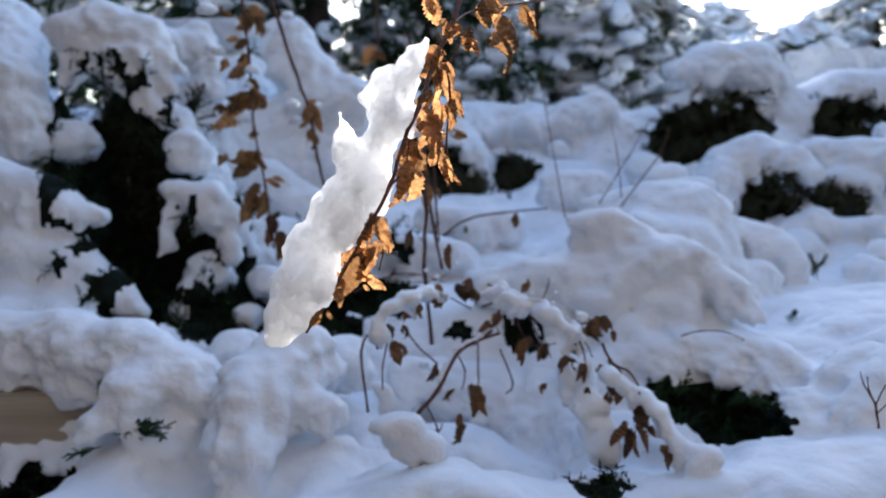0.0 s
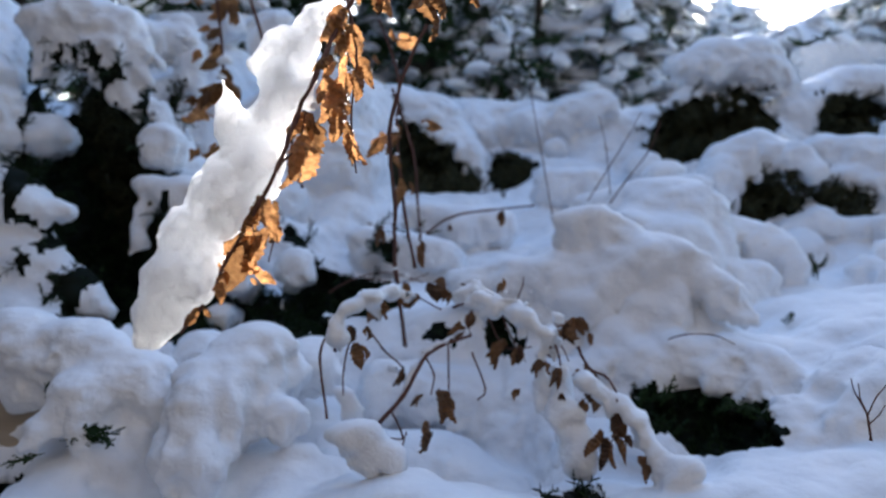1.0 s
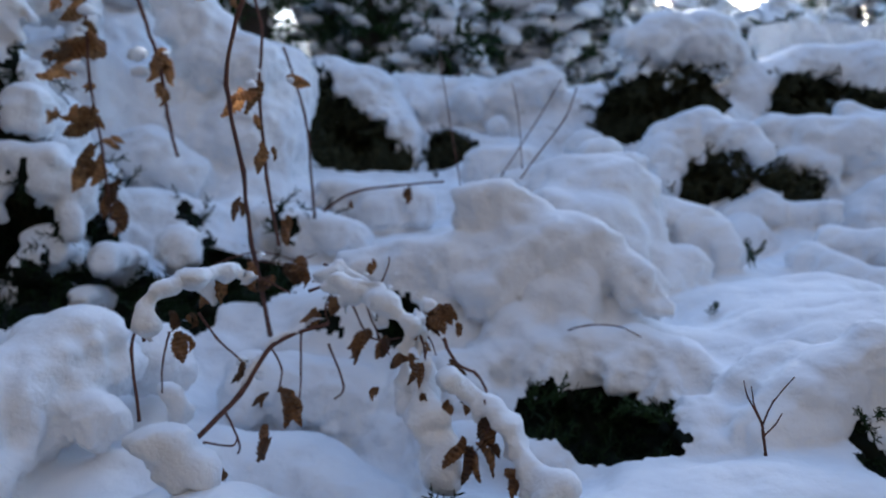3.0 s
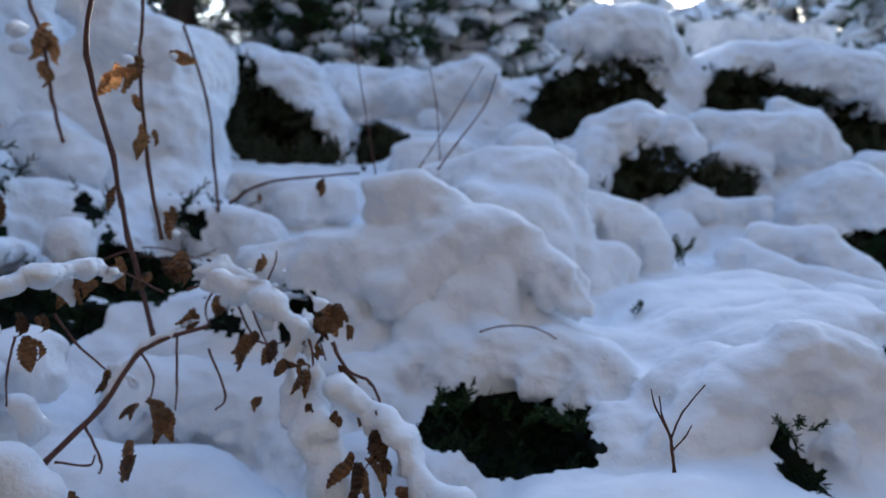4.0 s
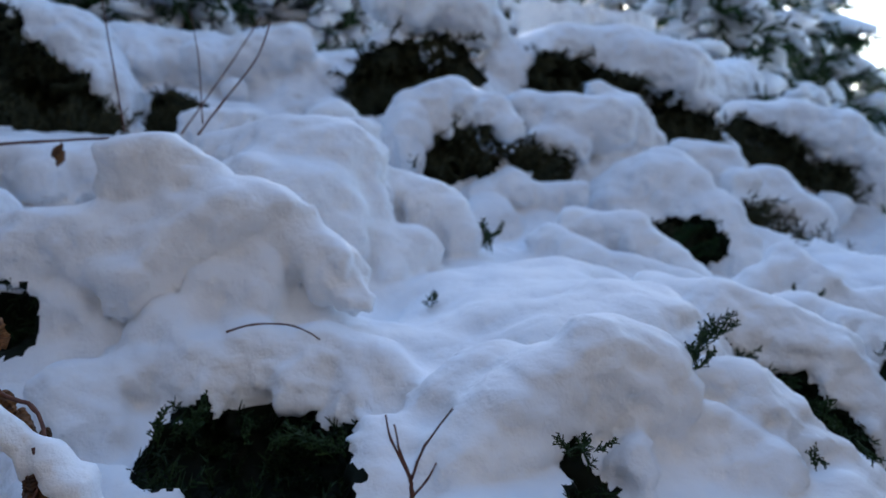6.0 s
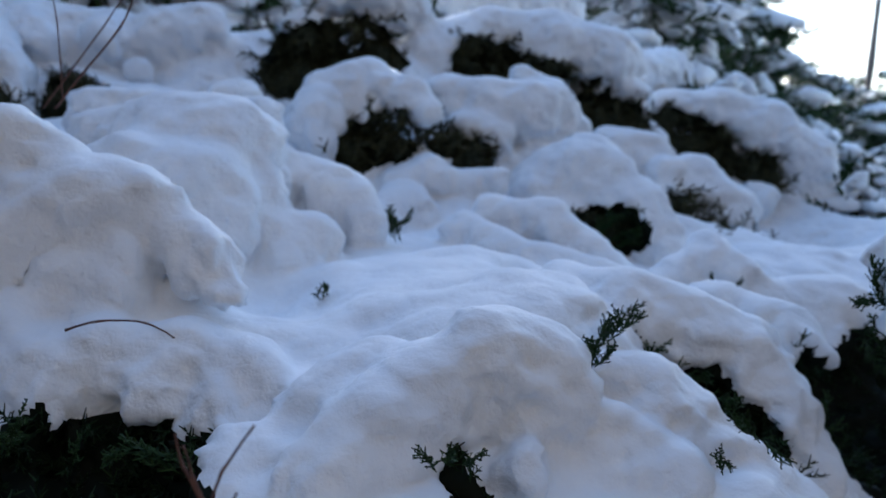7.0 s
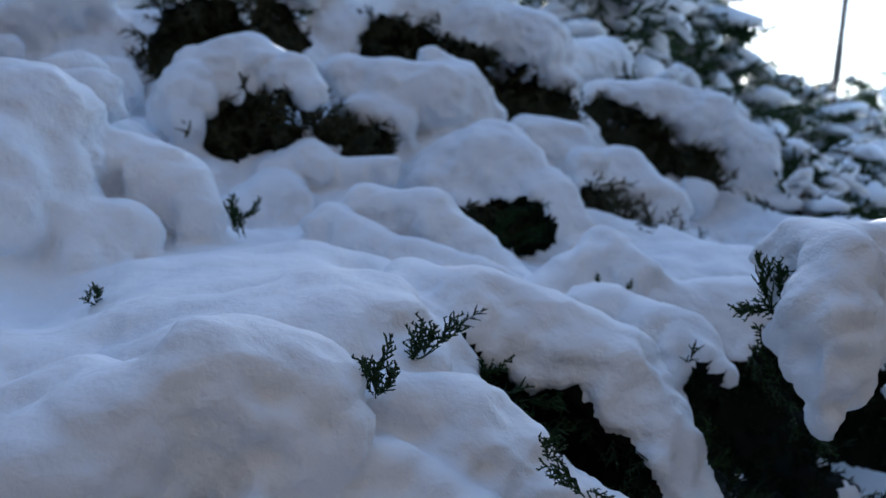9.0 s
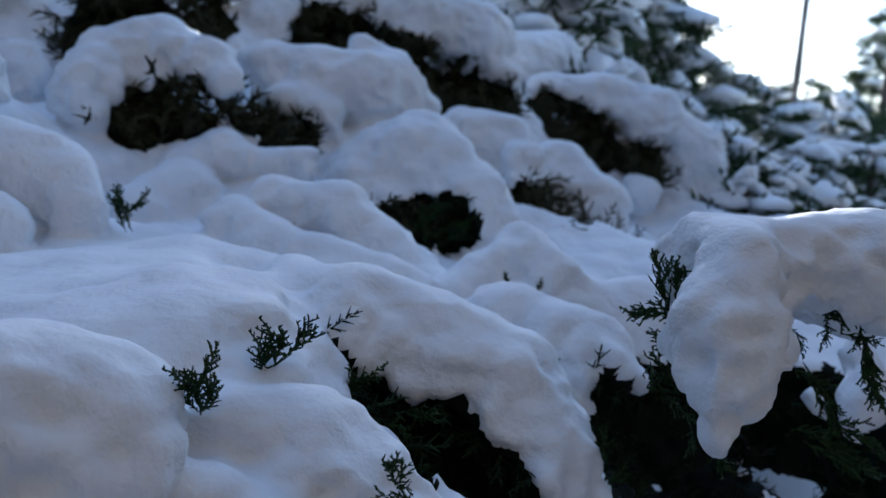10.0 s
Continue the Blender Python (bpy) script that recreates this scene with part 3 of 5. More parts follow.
arch.roll((0.186, 1.455, 1.003, 0.006), (0.203, 1.448, 0.956, 0.005))
arch.roll((0.263, 1.448, 1.036, 0.007), (0.287, 1.442, 1.010, 0.010))
arch.roll((-0.016, 1.378, 0.889, 0.007), (0.035, 1.410, 0.959, 0.011), (0.108, 1.449, 0.990, 0.008))
arch.roll((0.286, 1.365, 0.936, 0.015), (0.282, 1.357, 0.859, 0.027), (0.309, 1.331, 0.799, 0.034))
arch.roll((0.317, 1.333, 0.925, 0.017), (0.373, 1.319, 0.876, 0.025), (0.414, 1.284, 0.826, 0.027), (0.460, 1.239, 0.769, 0.034), (0.514, 1.204, 0.721, 0.035))
arch.roll((-0.042, 1.519, 0.896, 0.013), (-0.009, 1.517, 0.875, 0.015))
arch.roll((-0.129, 1.377, 0.891, 0.014), (-0.109, 1.373, 0.852, 0.016))
arch.roll((0.088, 1.510, 1.041, 0.020), (0.129, 1.512, 1.062, 0.023), (0.170, 1.510, 1.042, 0.014))
beads = random.Random(17)
arch.rolls = [(a * np.array((1, 1, 1, 0.86)), b * np.array((1, 1, 1, 0.86))) for a, b in arch.rolls]
for a, b in list(arch.rolls):
    for _ in range(max(1, round(math.dist(a[:3], b[:3]) / (a[3] + b[3])))):
        where, thick = beads.random(), beads.uniform(0.6, 1.1)
        bead = a + (b - a) * where
        side = np.array([beads.uniform(-0.7, 0.7) * bead[3], beads.uniform(-0.7, 0.3) * bead[3], beads.uniform(-0.4, 0.7) * bead[3], 0])
        arch.roll(bead * np.array((1, 1, 1, thick)) + side)
near_bush = Drift(0.03, 1.2, True)
near_bush.roll((1.788, 1.530, 1.045, 0.033), (1.813, 1.500, 1.051, 0.042), (1.857, 1.470, 1.052, 0.046), (1.932, 1.460, 1.054, 0.050), (2.008, 1.440, 1.061, 0.054), (2.120, 1.420, 1.067, 0.063))
near_bush.roll((1.796, 1.440, 1.039, 0.054), (1.774, 1.410, 0.992, 0.055), (1.764, 1.390, 0.952, 0.045), (1.746, 1.375, 0.915, 0.028), (1.738, 1.370, 0.886, 0.015), (1.734, 1.360, 0.866, 0.005))
near_bush.roll((1.837, 1.450, 1.031, 0.041), (1.816, 1.420, 0.989, 0.037), (1.794, 1.400, 0.958, 0.032))
near_bush.roll((1.787, 1.500, 1.029, 0.025), (1.754, 1.450, 0.963, 0.023), (1.724, 1.460, 0.966, 0.007))
near_bush.roll((1.752, 1.430, 0.925, 0.017), (1.726, 1.440, 0.920, 0.003))
near_bush.roll((2.034, 1.544, 0.995, 0.044), (2.106, 1.512, 1.001, 0.048))
near_bush.roll((2.328, 1.670, 0.866, 0.027), (2.315, 1.633, 0.793, 0.034), (2.285, 1.619, 0.746, 0.023))
near_bush.roll((2.220, 1.655, 0.797, 0.021), (2.238, 1.644, 0.770, 0.015))
hollows = Drift(0.02, 1.2)
hollows.roll((0.505, 1.529, 0.777, 0.062), (0.638, 1.511, 0.770, 0.064), (0.682, 1.505, 0.773, 0.055))
hollows.roll((0.993, 1.340, 0.841, 0.018), (0.991, 1.320, 0.798, 0.032))
hollows.roll((1.366, 1.689, 0.885, 0.027), (1.431, 1.651, 0.820, 0.048), (1.515, 1.607, 0.772, 0.062), (1.567, 1.577, 0.720, 0.052))
hollows.roll((1.836, 1.586, 0.798, 0.069), (1.892, 1.488, 0.744, 0.110), (2.021, 1.502, 0.797, 0.073))
hollows.roll((2.019, 1.517, 0.905, 0.030))
hollows.roll((1.206, 2.936, 1.167, 0.058), (1.337, 2.884, 1.228, 0.069))
hollows.roll((1.495, 2.974, 1.199, 0.054), (1.652, 2.899, 1.165, 0.050))
hollows.roll((1.823, 2.609, 0.968, 0.057), (1.949, 2.543, 0.987, 0.064))
hollows.roll((2.343, 2.900, 1.025, 0.067), (2.441, 2.842, 0.927, 0.085), (2.556, 2.778, 0.831, 0.085))
hollows.roll((1.837, 3.559, 1.542, 0.104), (2.071, 3.493, 1.505, 0.106), (2.283, 3.453, 1.425, 0.125), (2.521, 3.448, 1.365, 0.075))
hollows.roll((2.836, 3.543, 1.329, 0.111), (3.007, 3.456, 1.251, 0.111))
hollows.roll((3.165, 3.321, 1.186, 0.091))
hollows.roll((1.103, 3.467, 1.473, 0.125), (1.380, 3.516, 1.534, 0.150))
hollows.roll((-0.173, 3.532, 1.446, 0.121), (-0.048, 3.480, 1.307, 0.171), (0.119, 3.420, 1.246, 0.097))
hollows.roll((0.360, 3.698, 1.305, 0.083))
hollows.roll((-0.328, 2.278, 0.932, 0.100), (-0.182, 2.259, 0.937, 0.083))
hollows.roll((-1.059, 2.398, 1.524, 0.171), (-0.986, 2.327, 1.308, 0.203), (-0.933, 2.258, 1.118, 0.199), (-0.874, 2.219, 0.932, 0.129))
hollows.roll((-0.568, 2.087, 0.951, 0.091), (-0.267, 1.882, 0.938, 0.083))
hollows.roll((0.280, 1.225, 0.754, 0.045))
hollows.roll((-0.848, 1.425, 0.616, 0.070), (-0.649, 1.427, 0.656, 0.056))
hollows.roll((-0.836, 2.268, 1.029, 0.105), (-0.616, 2.224, 1.016, 0.086), (-0.357, 2.083, 0.934, 0.081))
hollows.roll((-1.015, 2.302, 1.261, 0.146), (-0.898, 2.175, 0.983, 0.124))
hollows.roll((-0.601, 1.973, 0.953, 0.056), (-0.419, 2.027, 0.975, 0.065), (-0.257, 2.086, 1.057, 0.052))
hollows.roll((0.329, 3.272, 1.313, 0.083))
hollows.roll((1.859, 1.654, 0.806, 0.046), (1.837, 1.577, 0.728, 0.062))
hollows.roll((1.914, 1.512, 0.755, 0.083))
hollows.roll((2.061, 1.533, 0.833, 0.057), (2.043, 1.485, 0.745, 0.070))
hollows.roll((2.195, 1.545, 0.890, 0.030))
hollows.roll((2.027, 1.622, 0.716, 0.165), (2.184, 1.556, 0.763, 0.165))
hollows.roll((1.908, 1.680, 0.750, 0.069))
hollows.roll((2.142, 1.593, 0.897, 0.078))
hollows.roll((-0.849, 2.095, 1.187, 0.155), (-0.794, 2.024, 0.974, 0.130))
hollows.roll((-0.644, 1.941, 0.944, 0.076), (-0.382, 1.996, 0.965, 0.078), (-0.154, 2.003, 1.023, 0.064))
hollows.roll((-0.325, 2.208, 0.942, 0.096), (-0.134, 2.181, 0.935, 0.071))
hollows.roll((0.060, 1.610, 0.991, 0.036), (0.106, 1.606, 0.957, 0.032))
hollows.roll((0.234, 1.523, 0.914, 0.024))
hollows.roll((2.211, 1.602, 0.782, 0.099), (2.262, 1.573, 0.732, 0.081))
hollows.roll((-0.355, 2.290, 1.011, 0.067), (-0.319, 2.218, 0.862, 0.078))
hollows.roll((-0.688, 2.627, 1.326, 0.064), (-0.690, 2.451, 1.064, 0.056))
hollows.roll((-0.885, 2.652, 1.564, 0.060), (-0.846, 2.642, 1.465, 0.044))
hollows.roll((-0.145, 2.524, 1.083, 0.033), (-0.039, 2.507, 1.056, 0.030), (0.081, 2.490, 1.053, 0.024))
hollows.roll((0.177, 2.429, 1.074, 0.021), (0.294, 2.414, 1.085, 0.021))
hollows.roll((2.328, 1.769, 0.771, 0.115), (2.350, 1.740, 0.627, 0.126))
hollows.roll((2.398, 1.693, 0.684, 0.113), (2.441, 1.725, 0.832, 0.063))
hollows.roll((2.185, 1.678, 0.855, 0.042), (2.220, 1.657, 0.811, 0.047))
hollows.roll((0.207, 1.880, 0.908, 0.050))
hollows.roll((0.012, 1.875, 0.911, 0.024), (0.076, 1.865, 0.908, 0.026))
hollows.roll((-0.254, 2.110, 0.877, 0.052))
hollows.roll((-0.356, 2.396, 1.050, 0.048), (-0.433, 2.465, 1.116, 0.043))
hollows.roll((-0.125, 2.366, 1.057, 0.039))
hollows.roll((-0.846, 2.540, 1.441, 0.095), (-0.657, 2.647, 1.505, 0.081))
hollows.roll((-0.561, 3.385, 1.832, 0.081))
hollows.roll((-0.103, 1.686, 0.985, 0.042), (-0.022, 1.685, 0.980, 0.039))
hollows.roll((0.134, 1.602, 0.962, 0.026))
hollows.roll((0.152, 1.574, 0.931, 0.018))
hollows.roll((-0.244, 2.122, 1.005, 0.061))
hollows.roll((-0.106, 2.050, 0.979, 0.040))
hollows.roll((-0.197, 3.554, 1.609, 0.075), (-0.184, 3.539, 1.489, 0.088))
hollows.roll((2.274, 1.613, 0.657, 0.066))
hollows.roll((2.189, 1.649, 0.641, 0.056), (2.372, 1.622, 0.642, 0.078))
hollows.roll((2.447, 1.779, 0.839, 0.065))
hollows.roll((-0.155, 1.850, 1.006, 0.044), (-0.041, 1.800, 0.978, 0.031))
hollows.roll((0.359, 3.550, 1.321, 0.083), (0.457, 3.550, 1.359, 0.047))
hollows.roll((-0.230, 1.920, 0.983, 0.044), (-0.089, 1.860, 0.976, 0.038))
hollows.roll((-0.359, 1.950, 1.001, 0.049))

GROUPS = {
    "front_bank": front_bank, "plateau": plateau, "mid_pad": mid_pad, "cascade_pad": cascade_pad, "arched_mound": arched_mound,
    "shelf_mound": shelf_mound, "broad_mound": broad_mound, "knob_mound": knob_mound, "long_mound": long_mound, "low_mound": low_mound,
    "sunlit_mound": sunlit_mound, "crest_mound": crest_mound, "slope_mound": slope_mound, "shelf_left": shelf_left,
    "dark_hollow_mound": dark_hollow_mound, "overhang_left": overhang_left, "low_left": low_left,
    "column_left": column_left, "ledge": ledge, "lobe_left": lobe_left, "arch": arch, "near_bush": near_bush}
DIPS = [(x, 0.85, 0.45, 0.0) for x in (-1.6, -1.1, -0.6, -0.1, 0.4, 0.9, 1.4, 1.9)]
DIPS += [(-1.4, 1.35, 0.55, 0.0), (-1.05, 1.35, 0.55, 0.0), (-0.8, 1.36, 0.58, 0.0), (1.55, 1.15, 0.40, 0.0), (1.75, 1.30, 0.35, 0.0), (1.95, 1.45, 0.35, 0.0), (2.15, 1.55, 0.40, 0.0), (2.3, 1.2, 0.3, 0.0)]
# the smooth sheet between the near shrubs
SHEET = [(x, y, z, 0.0) for x, y, z in (
    (0.89, 1.96, 0.878), (0.84, 2.02, 0.888), (0.86, 1.87, 0.866), (0.80, 1.92, 0.872), (0.95, 1.90, 0.908), (0.86, 1.70, 0.904), (0.91, 1.68, 0.916), (0.77, 1.69, 0.928),
    (1.00, 2.00, 0.970), (1.12, 2.03, 0.982), (1.22, 2.05, 0.986), (1.32, 2.07, 0.990), (1.42, 2.05, 0.972),
    (1.10, 2.20, 0.958), (1.28, 2.28, 0.952), (1.25, 2.45, 0.968), (1.38, 2.55, 0.985), (1.10, 2.40, 0.965),
    (1.00, 1.82, 0.940), (1.12, 1.86, 0.962), (1.25, 1.86, 0.978), (1.10, 1.72, 0.972), (1.20, 1.70, 0.998), (1.26, 1.68, 1.008), (1.33, 1.74, 1.000), (1.36, 1.84, 0.995), (1.20, 1.61, 0.986), (1.27, 1.61, 0.990), (1.22, 1.555, 0.955), (1.29, 1.56, 0.945),
    (1.02, 1.60, 0.966), (1.13, 1.57, 0.984), (1.10, 1.63, 0.976), (0.94, 1.62, 0.930), (0.86, 1.60, 0.908), (0.80, 1.52, 0.868), (0.88, 1.50, 0.884))]
BLOCKS = [((-1.4, 0.85, 0.40), (2.6, 1.80, 1.36), 0.0084), ((-2.0, 1.72, 0.55), (3.6, 4.45, 1.98), 0.0128)]
SKINS, (LINING, LINED_POINTS, LINED_QUADS, LINED_NORMALS) = snow_skins(GROUPS, hollows, DIPS + SHEET, BLOCKS)
SHRUBS = {}
SHRUB_LOOKS = {
    "near_bush": "upright juniper with a thick snow cap hanging over dark sprays",
    "front_bank": "juniper boughs bent into smooth snow ridges with green tips showing",
    "plateau": "flat juniper boughs buried under a smooth sheet of snow",
    "knob_mound": "juniper bough buried under a lumpy rounded snow mound",
    "broad_mound": "broad juniper mound under smooth deep snow",
    "arched_mound": "juniper bough arching under snow over a dark hollow",
    "overhang_left": "drooping juniper bough with fingers of snow over dark foliage",
    "crest_mound": "high juniper crest with snow over bronze-green foliage",
    "slope_mound": "sloping juniper bough with snow over dark foliage",
    "sunlit_mound": "juniper top with a rounded snow cap against the sun",
    "ledge": "juniper edge under thick snow lying on a timber beam"}
for name, skin in SKINS.items():
    if name == "arch":
        SHRUBS[name] = tagged(new("snow_load", skin), "clumpy snow lying along arching leafy twigs", "snow")
        continue
    shrub = tagged(new("juniper_shrub"), SHRUB_LOOKS.get(name, "low spreading juniper shrub under deep settled snow"), "shrub", "snow-covered junipers")
    part("snow", skin, shrub, "soft white settled snow", "stuff")
    SHRUBS[name] = shrub

# ---- ground and the hollow lining with its painted shade ----
me = bpy.data.meshes.new("ground")
bm = bmesh.new()
bmesh.ops.create_grid(bm, x_segments=60, y_segments=60, size=400)
bm.to_mesh(me)
me.materials.append(SNOW)
tagged(new("ground", me), "snow-covered level ground reaching the horizon", "ground", kind="structure")
# Lining of the carved hollows; their shade is in its colour.
tagged(new("shaded_thicket", LINING), "inner juniper branches, coloured near-black for the shade in the hollows", "thicket", kind="stuff")


# ---- juniper foliage ----
def prism(verts, faces, a, b, ra, rb):
    """A thin three-sided spike from a to b."""
    a, b = Vector(a), Vector(b)
    way = (b - a).normalized()
    side = way.orthogonal().normalized()
    over = way.cross(side)
    n = len(verts)
    for centre, r in ((a, ra), (b, rb)):
        for k in range(3):
            verts.append(tuple(centre + r * (math.cos(2.094 * k) * side + math.sin(2.094 * k) * over)))
    for k in range(3):
        m = (k + 1) % 3
        faces.append((n + k, n + m, n + 3 + m, n + 3 + k))
    faces.append((n + 5, n + 4, n + 3))


def spray_shape(dice, fine, tips=None):
    """One juniper spray along +z, one long: a curved axis with side shoots and their short scaly tips."""
    verts, faces = [], []
    bend = Vector((dice.uniform(-0.2, 0.2), dice.uniform(-0.2, 0.2), 0))
    at = lambda s: Vector((0, 0, s)) + bend * s * s
    steps = 2 if tips == 0 else 5
    for k in range(steps):
        prism(verts, faces, at(k / steps), at((k + 1) / steps), 0.022 * (1 - 0.8 * k / steps), 0.022 * (1 - 0.8 * (k + 1) / steps))
    shoots = 11 if fine else 6 if tips == 0 else 8
    fat = 2.4 if tips == 0 else 1.9 if fine else 1.5
    for k in range(shoots):
        s = 0.12 + 0.85 * k / shoots
        turn = k * 2.4 + dice.uniform(-0.5, 0.5)
        out = Vector((math.cos(turn), math.sin(turn) * 0.6, 0))
        length = (0.36 * (1 - 0.6 * s) + 0.07) * (dice.uniform(0.35, 1.45) if fine else dice.uniform(0.7, 1.2))
        start = at(s)
        end = start + (out * 0.75 + Vector((0, 0, 0.75))).normalized() * length
        prism(verts, faces, start, end, 0.020 * fat, 0.007 * fat)
        for j in range(tips if tips is not None else 4 if fine else 1):
            q = start.lerp(end, 0.25 + 0.2 * j)
            tip = q + Vector((dice.uniform(-1, 1), dice.uniform(-1, 1), dice.uniform(0.3, 1.1))).normalized() * length * dice.uniform(0.25, 0.42)
            prism(verts, faces, q, tip, 0.034 if fine else 0.028, 0.014)
    return np.array(verts), faces


DICE = random.Random(11)
def split_faces(shape):
    verts, faces = shape
    return verts, (np.array([f for f in faces if len(f) == 4]), np.array([f for f in faces if len(f) == 3]))


SPRAYS = [split_faces(spray_shape(DICE, False)) for _ in range(8)]
FAR_SPRAYS = [split_faces(spray_shape(DICE, False, 0)) for _ in range(6)]
FINE_SPRAYS = [mesh_from("sprig", *(lambda s: (s[0].tolist(), s[1]))(spray_shape(DICE, True)), JUNIPER, False) for _ in range(6)]


def turned(way, spin):
    m = Vector(way).to_track_quat("Z", "Y").to_matrix() @ Matrix.Rotation(spin, 3, "Z")
    return np.array(m)


def mesh_arrays(name, verts, quads, tris, mat, smooth=False):
    """A mesh from arrays of places, quads and triangles."""
    me = bpy.data.meshes.new(name)
    me.vertices.add(len(verts))
    me.vertices.foreach_set("co", verts.ravel())
    me.loops.add(4 * len(quads) + 3 * len(tris))
    me.loops.foreach_set("vertex_index", np.concatenate([quads.ravel(), tris.ravel()]).astype(np.int32))
    me.polygons.add(len(quads) + len(tris))
    me.polygons.foreach_set("loop_start", np.concatenate([4 * np.arange(len(quads)), 4 * len(quads) + 3 * np.arange(len(tris))]).astype(np.int32))
    me.polygons.foreach_set("use_smooth", [smooth] * len(me.polygons))
    me.materials.append(mat)
    me.update(calc_edges=True)
    return me


def foliage_mesh(name, places, mat, shapes):
    """Many sprays in one mesh; places: (base, way, length)."""
    verts, quads, tris, count = [], [], [], 0
    for base, way, length in places:
        shape, faces = DICE.choice(shapes)
        verts.append(shape @ (turned(way, DICE.uniform(0, 6.28)) * length).T + np.array(base))
        quads.append(faces[0] + count)
        tris.append(faces[1] + count)
        count += len(shape)
    return mesh_arrays(name, np.concatenate(verts), np.concatenate(quads), np.concatenate(tris), mat)


places = []
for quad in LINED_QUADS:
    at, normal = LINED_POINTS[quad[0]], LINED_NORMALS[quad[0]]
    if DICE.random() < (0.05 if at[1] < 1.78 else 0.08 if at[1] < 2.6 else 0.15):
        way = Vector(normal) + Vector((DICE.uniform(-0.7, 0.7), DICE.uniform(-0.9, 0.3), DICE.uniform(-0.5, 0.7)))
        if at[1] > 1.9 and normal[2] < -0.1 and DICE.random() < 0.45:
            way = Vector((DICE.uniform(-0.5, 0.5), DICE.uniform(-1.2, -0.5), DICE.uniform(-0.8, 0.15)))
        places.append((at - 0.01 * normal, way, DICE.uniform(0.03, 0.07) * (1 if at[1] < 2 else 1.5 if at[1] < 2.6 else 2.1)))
ROLL_ENDS = np.array([(*p, number) for number, (name, d) in enumerate(GROUPS.items()) if name != "arch" for ab in d.rolls for p in ab])
BASES = np.array([p[0] for p in places])
GAPS = np.sqrt(((BASES[:, None, :] - ROLL_ENDS[None, :, :3]) ** 2).sum(-1)) - ROLL_ENDS[None, :, 3]
OWNERS = ROLL_ENDS[GAPS.argmin(1), 4].astype(int)
for number, name in enumerate(GROUPS):
    for near in (True, False):
        mine = [p for p, owner in zip(places, OWNERS) if owner == number and (p[0][1] < 2.6) == near]
        if mine:
            # Near sprays carry the hollow's shade in their colour.
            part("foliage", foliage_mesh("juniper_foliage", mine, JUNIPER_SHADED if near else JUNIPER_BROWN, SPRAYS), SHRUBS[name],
                 "green scaly juniper sprays, coloured darker for the shade of the hollows" if near else "dull bronze-green juniper sprays", "stuff")


def shrub_at(place):
    """The shrub whose snow lies nearest to a place."""
    best = min((g for g in GROUPS if g != "arch"), key=lambda g: min(math.dist(place, p[:3]) - p[3] for ab in GROUPS[g].rolls for p in ab))
    return SHRUBS[best]


def sprig(base, tip):
    """A twig's end with one to five bushy sprays on it."""
    base, tip = Vector(base), Vector(tip)
    length = (tip - base).length
    owner = shrub_at(base)
    count = max(2, min(6, round(length / 0.022)))
    for n in range(count):
        s = 0.75 * n / count
        way = (tip - base).normalized() + Vector((DICE.uniform(-0.6, 0.6), DICE.uniform(-0.6, 0.4), DICE.uniform(-0.5, 0.6)))
        size = min(length, 0.045) * DICE.uniform(0.7, 1.15) if n else length * 0.9
        ob = part("sprig", DICE.choice(FINE_SPRAYS), owner, "dark green scaly juniper sprig")
        m = Matrix(turned(way if n else tip - base, DICE.uniform(0, 6.28)).tolist()).to_4x4()
        ob.matrix_basis = Matrix.Translation(base.lerp(tip, s)) @ m @ Matrix.Diagonal((min(size, 0.05) * 0.85, min(size, 0.05) * 0.85, size * 0.9, 1))


sprig((0.933, 1.910, 0.910), (0.939, 1.886, 0.950))
sprig((0.933, 1.910, 0.914), (0.912, 1.894, 0.930))
sprig((1.178, 2.287, 0.972), (1.153, 2.281, 1.059))
sprig((1.189, 2.283, 0.973), (1.165, 2.273, 1.036))
sprig((1.214, 1.467, 0.901), (1.207, 1.449, 0.956))
sprig((1.212, 1.468, 0.904), (1.192, 1.453, 0.930))
sprig((1.213, 1.457, 0.907), (1.224, 1.428, 0.936))
sprig((1.287, 1.557, 0.911), (1.289, 1.534, 0.959))
sprig((1.289, 1.555, 0.906), (1.273, 1.540, 0.946))
sprig((1.310, 1.559, 0.928), (1.333, 1.526, 0.966))
sprig((1.407, 1.628, 0.858), (1.417, 1.601, 0.900))
sprig((1.432, 1.614, 0.833), (1.472, 1.568, 0.832))
sprig((1.454, 1.615, 0.838), (1.506, 1.565, 0.848))
sprig((1.759, 1.480, 0.953), (1.749, 1.470, 1.057))
sprig((1.759, 1.494, 0.978), (1.720, 1.496, 1.066))
sprig((1.756, 1.485, 0.980), (1.694, 1.487, 0.990))
sprig((1.767, 1.484, 0.924), (1.725, 1.480, 0.954))
sprig((1.757, 1.477, 0.919), (1.745, 1.461, 0.965))
sprig((1.771, 1.477, 0.884), (1.731, 1.473, 0.928))
sprig((1.766, 1.443, 0.854), (1.749, 1.420, 0.833))
sprig((1.784, 1.433, 0.842), (1.783, 1.401, 0.808))
sprig((2.030, 1.450, 0.983), (1.955, 1.462, 1.032))
sprig((2.010, 1.463, 1.018), (1.981, 1.452, 1.045))
sprig((2.013, 1.435, 0.979), (2.008, 1.397, 0.881))
sprig((2.017, 1.454, 0.968), (1.962, 1.455, 0.998))
sprig((1.993, 1.442, 0.963), (2.016, 1.403, 0.958))
sprig((1.991, 1.519, 0.953), (1.992, 1.489, 0.937))
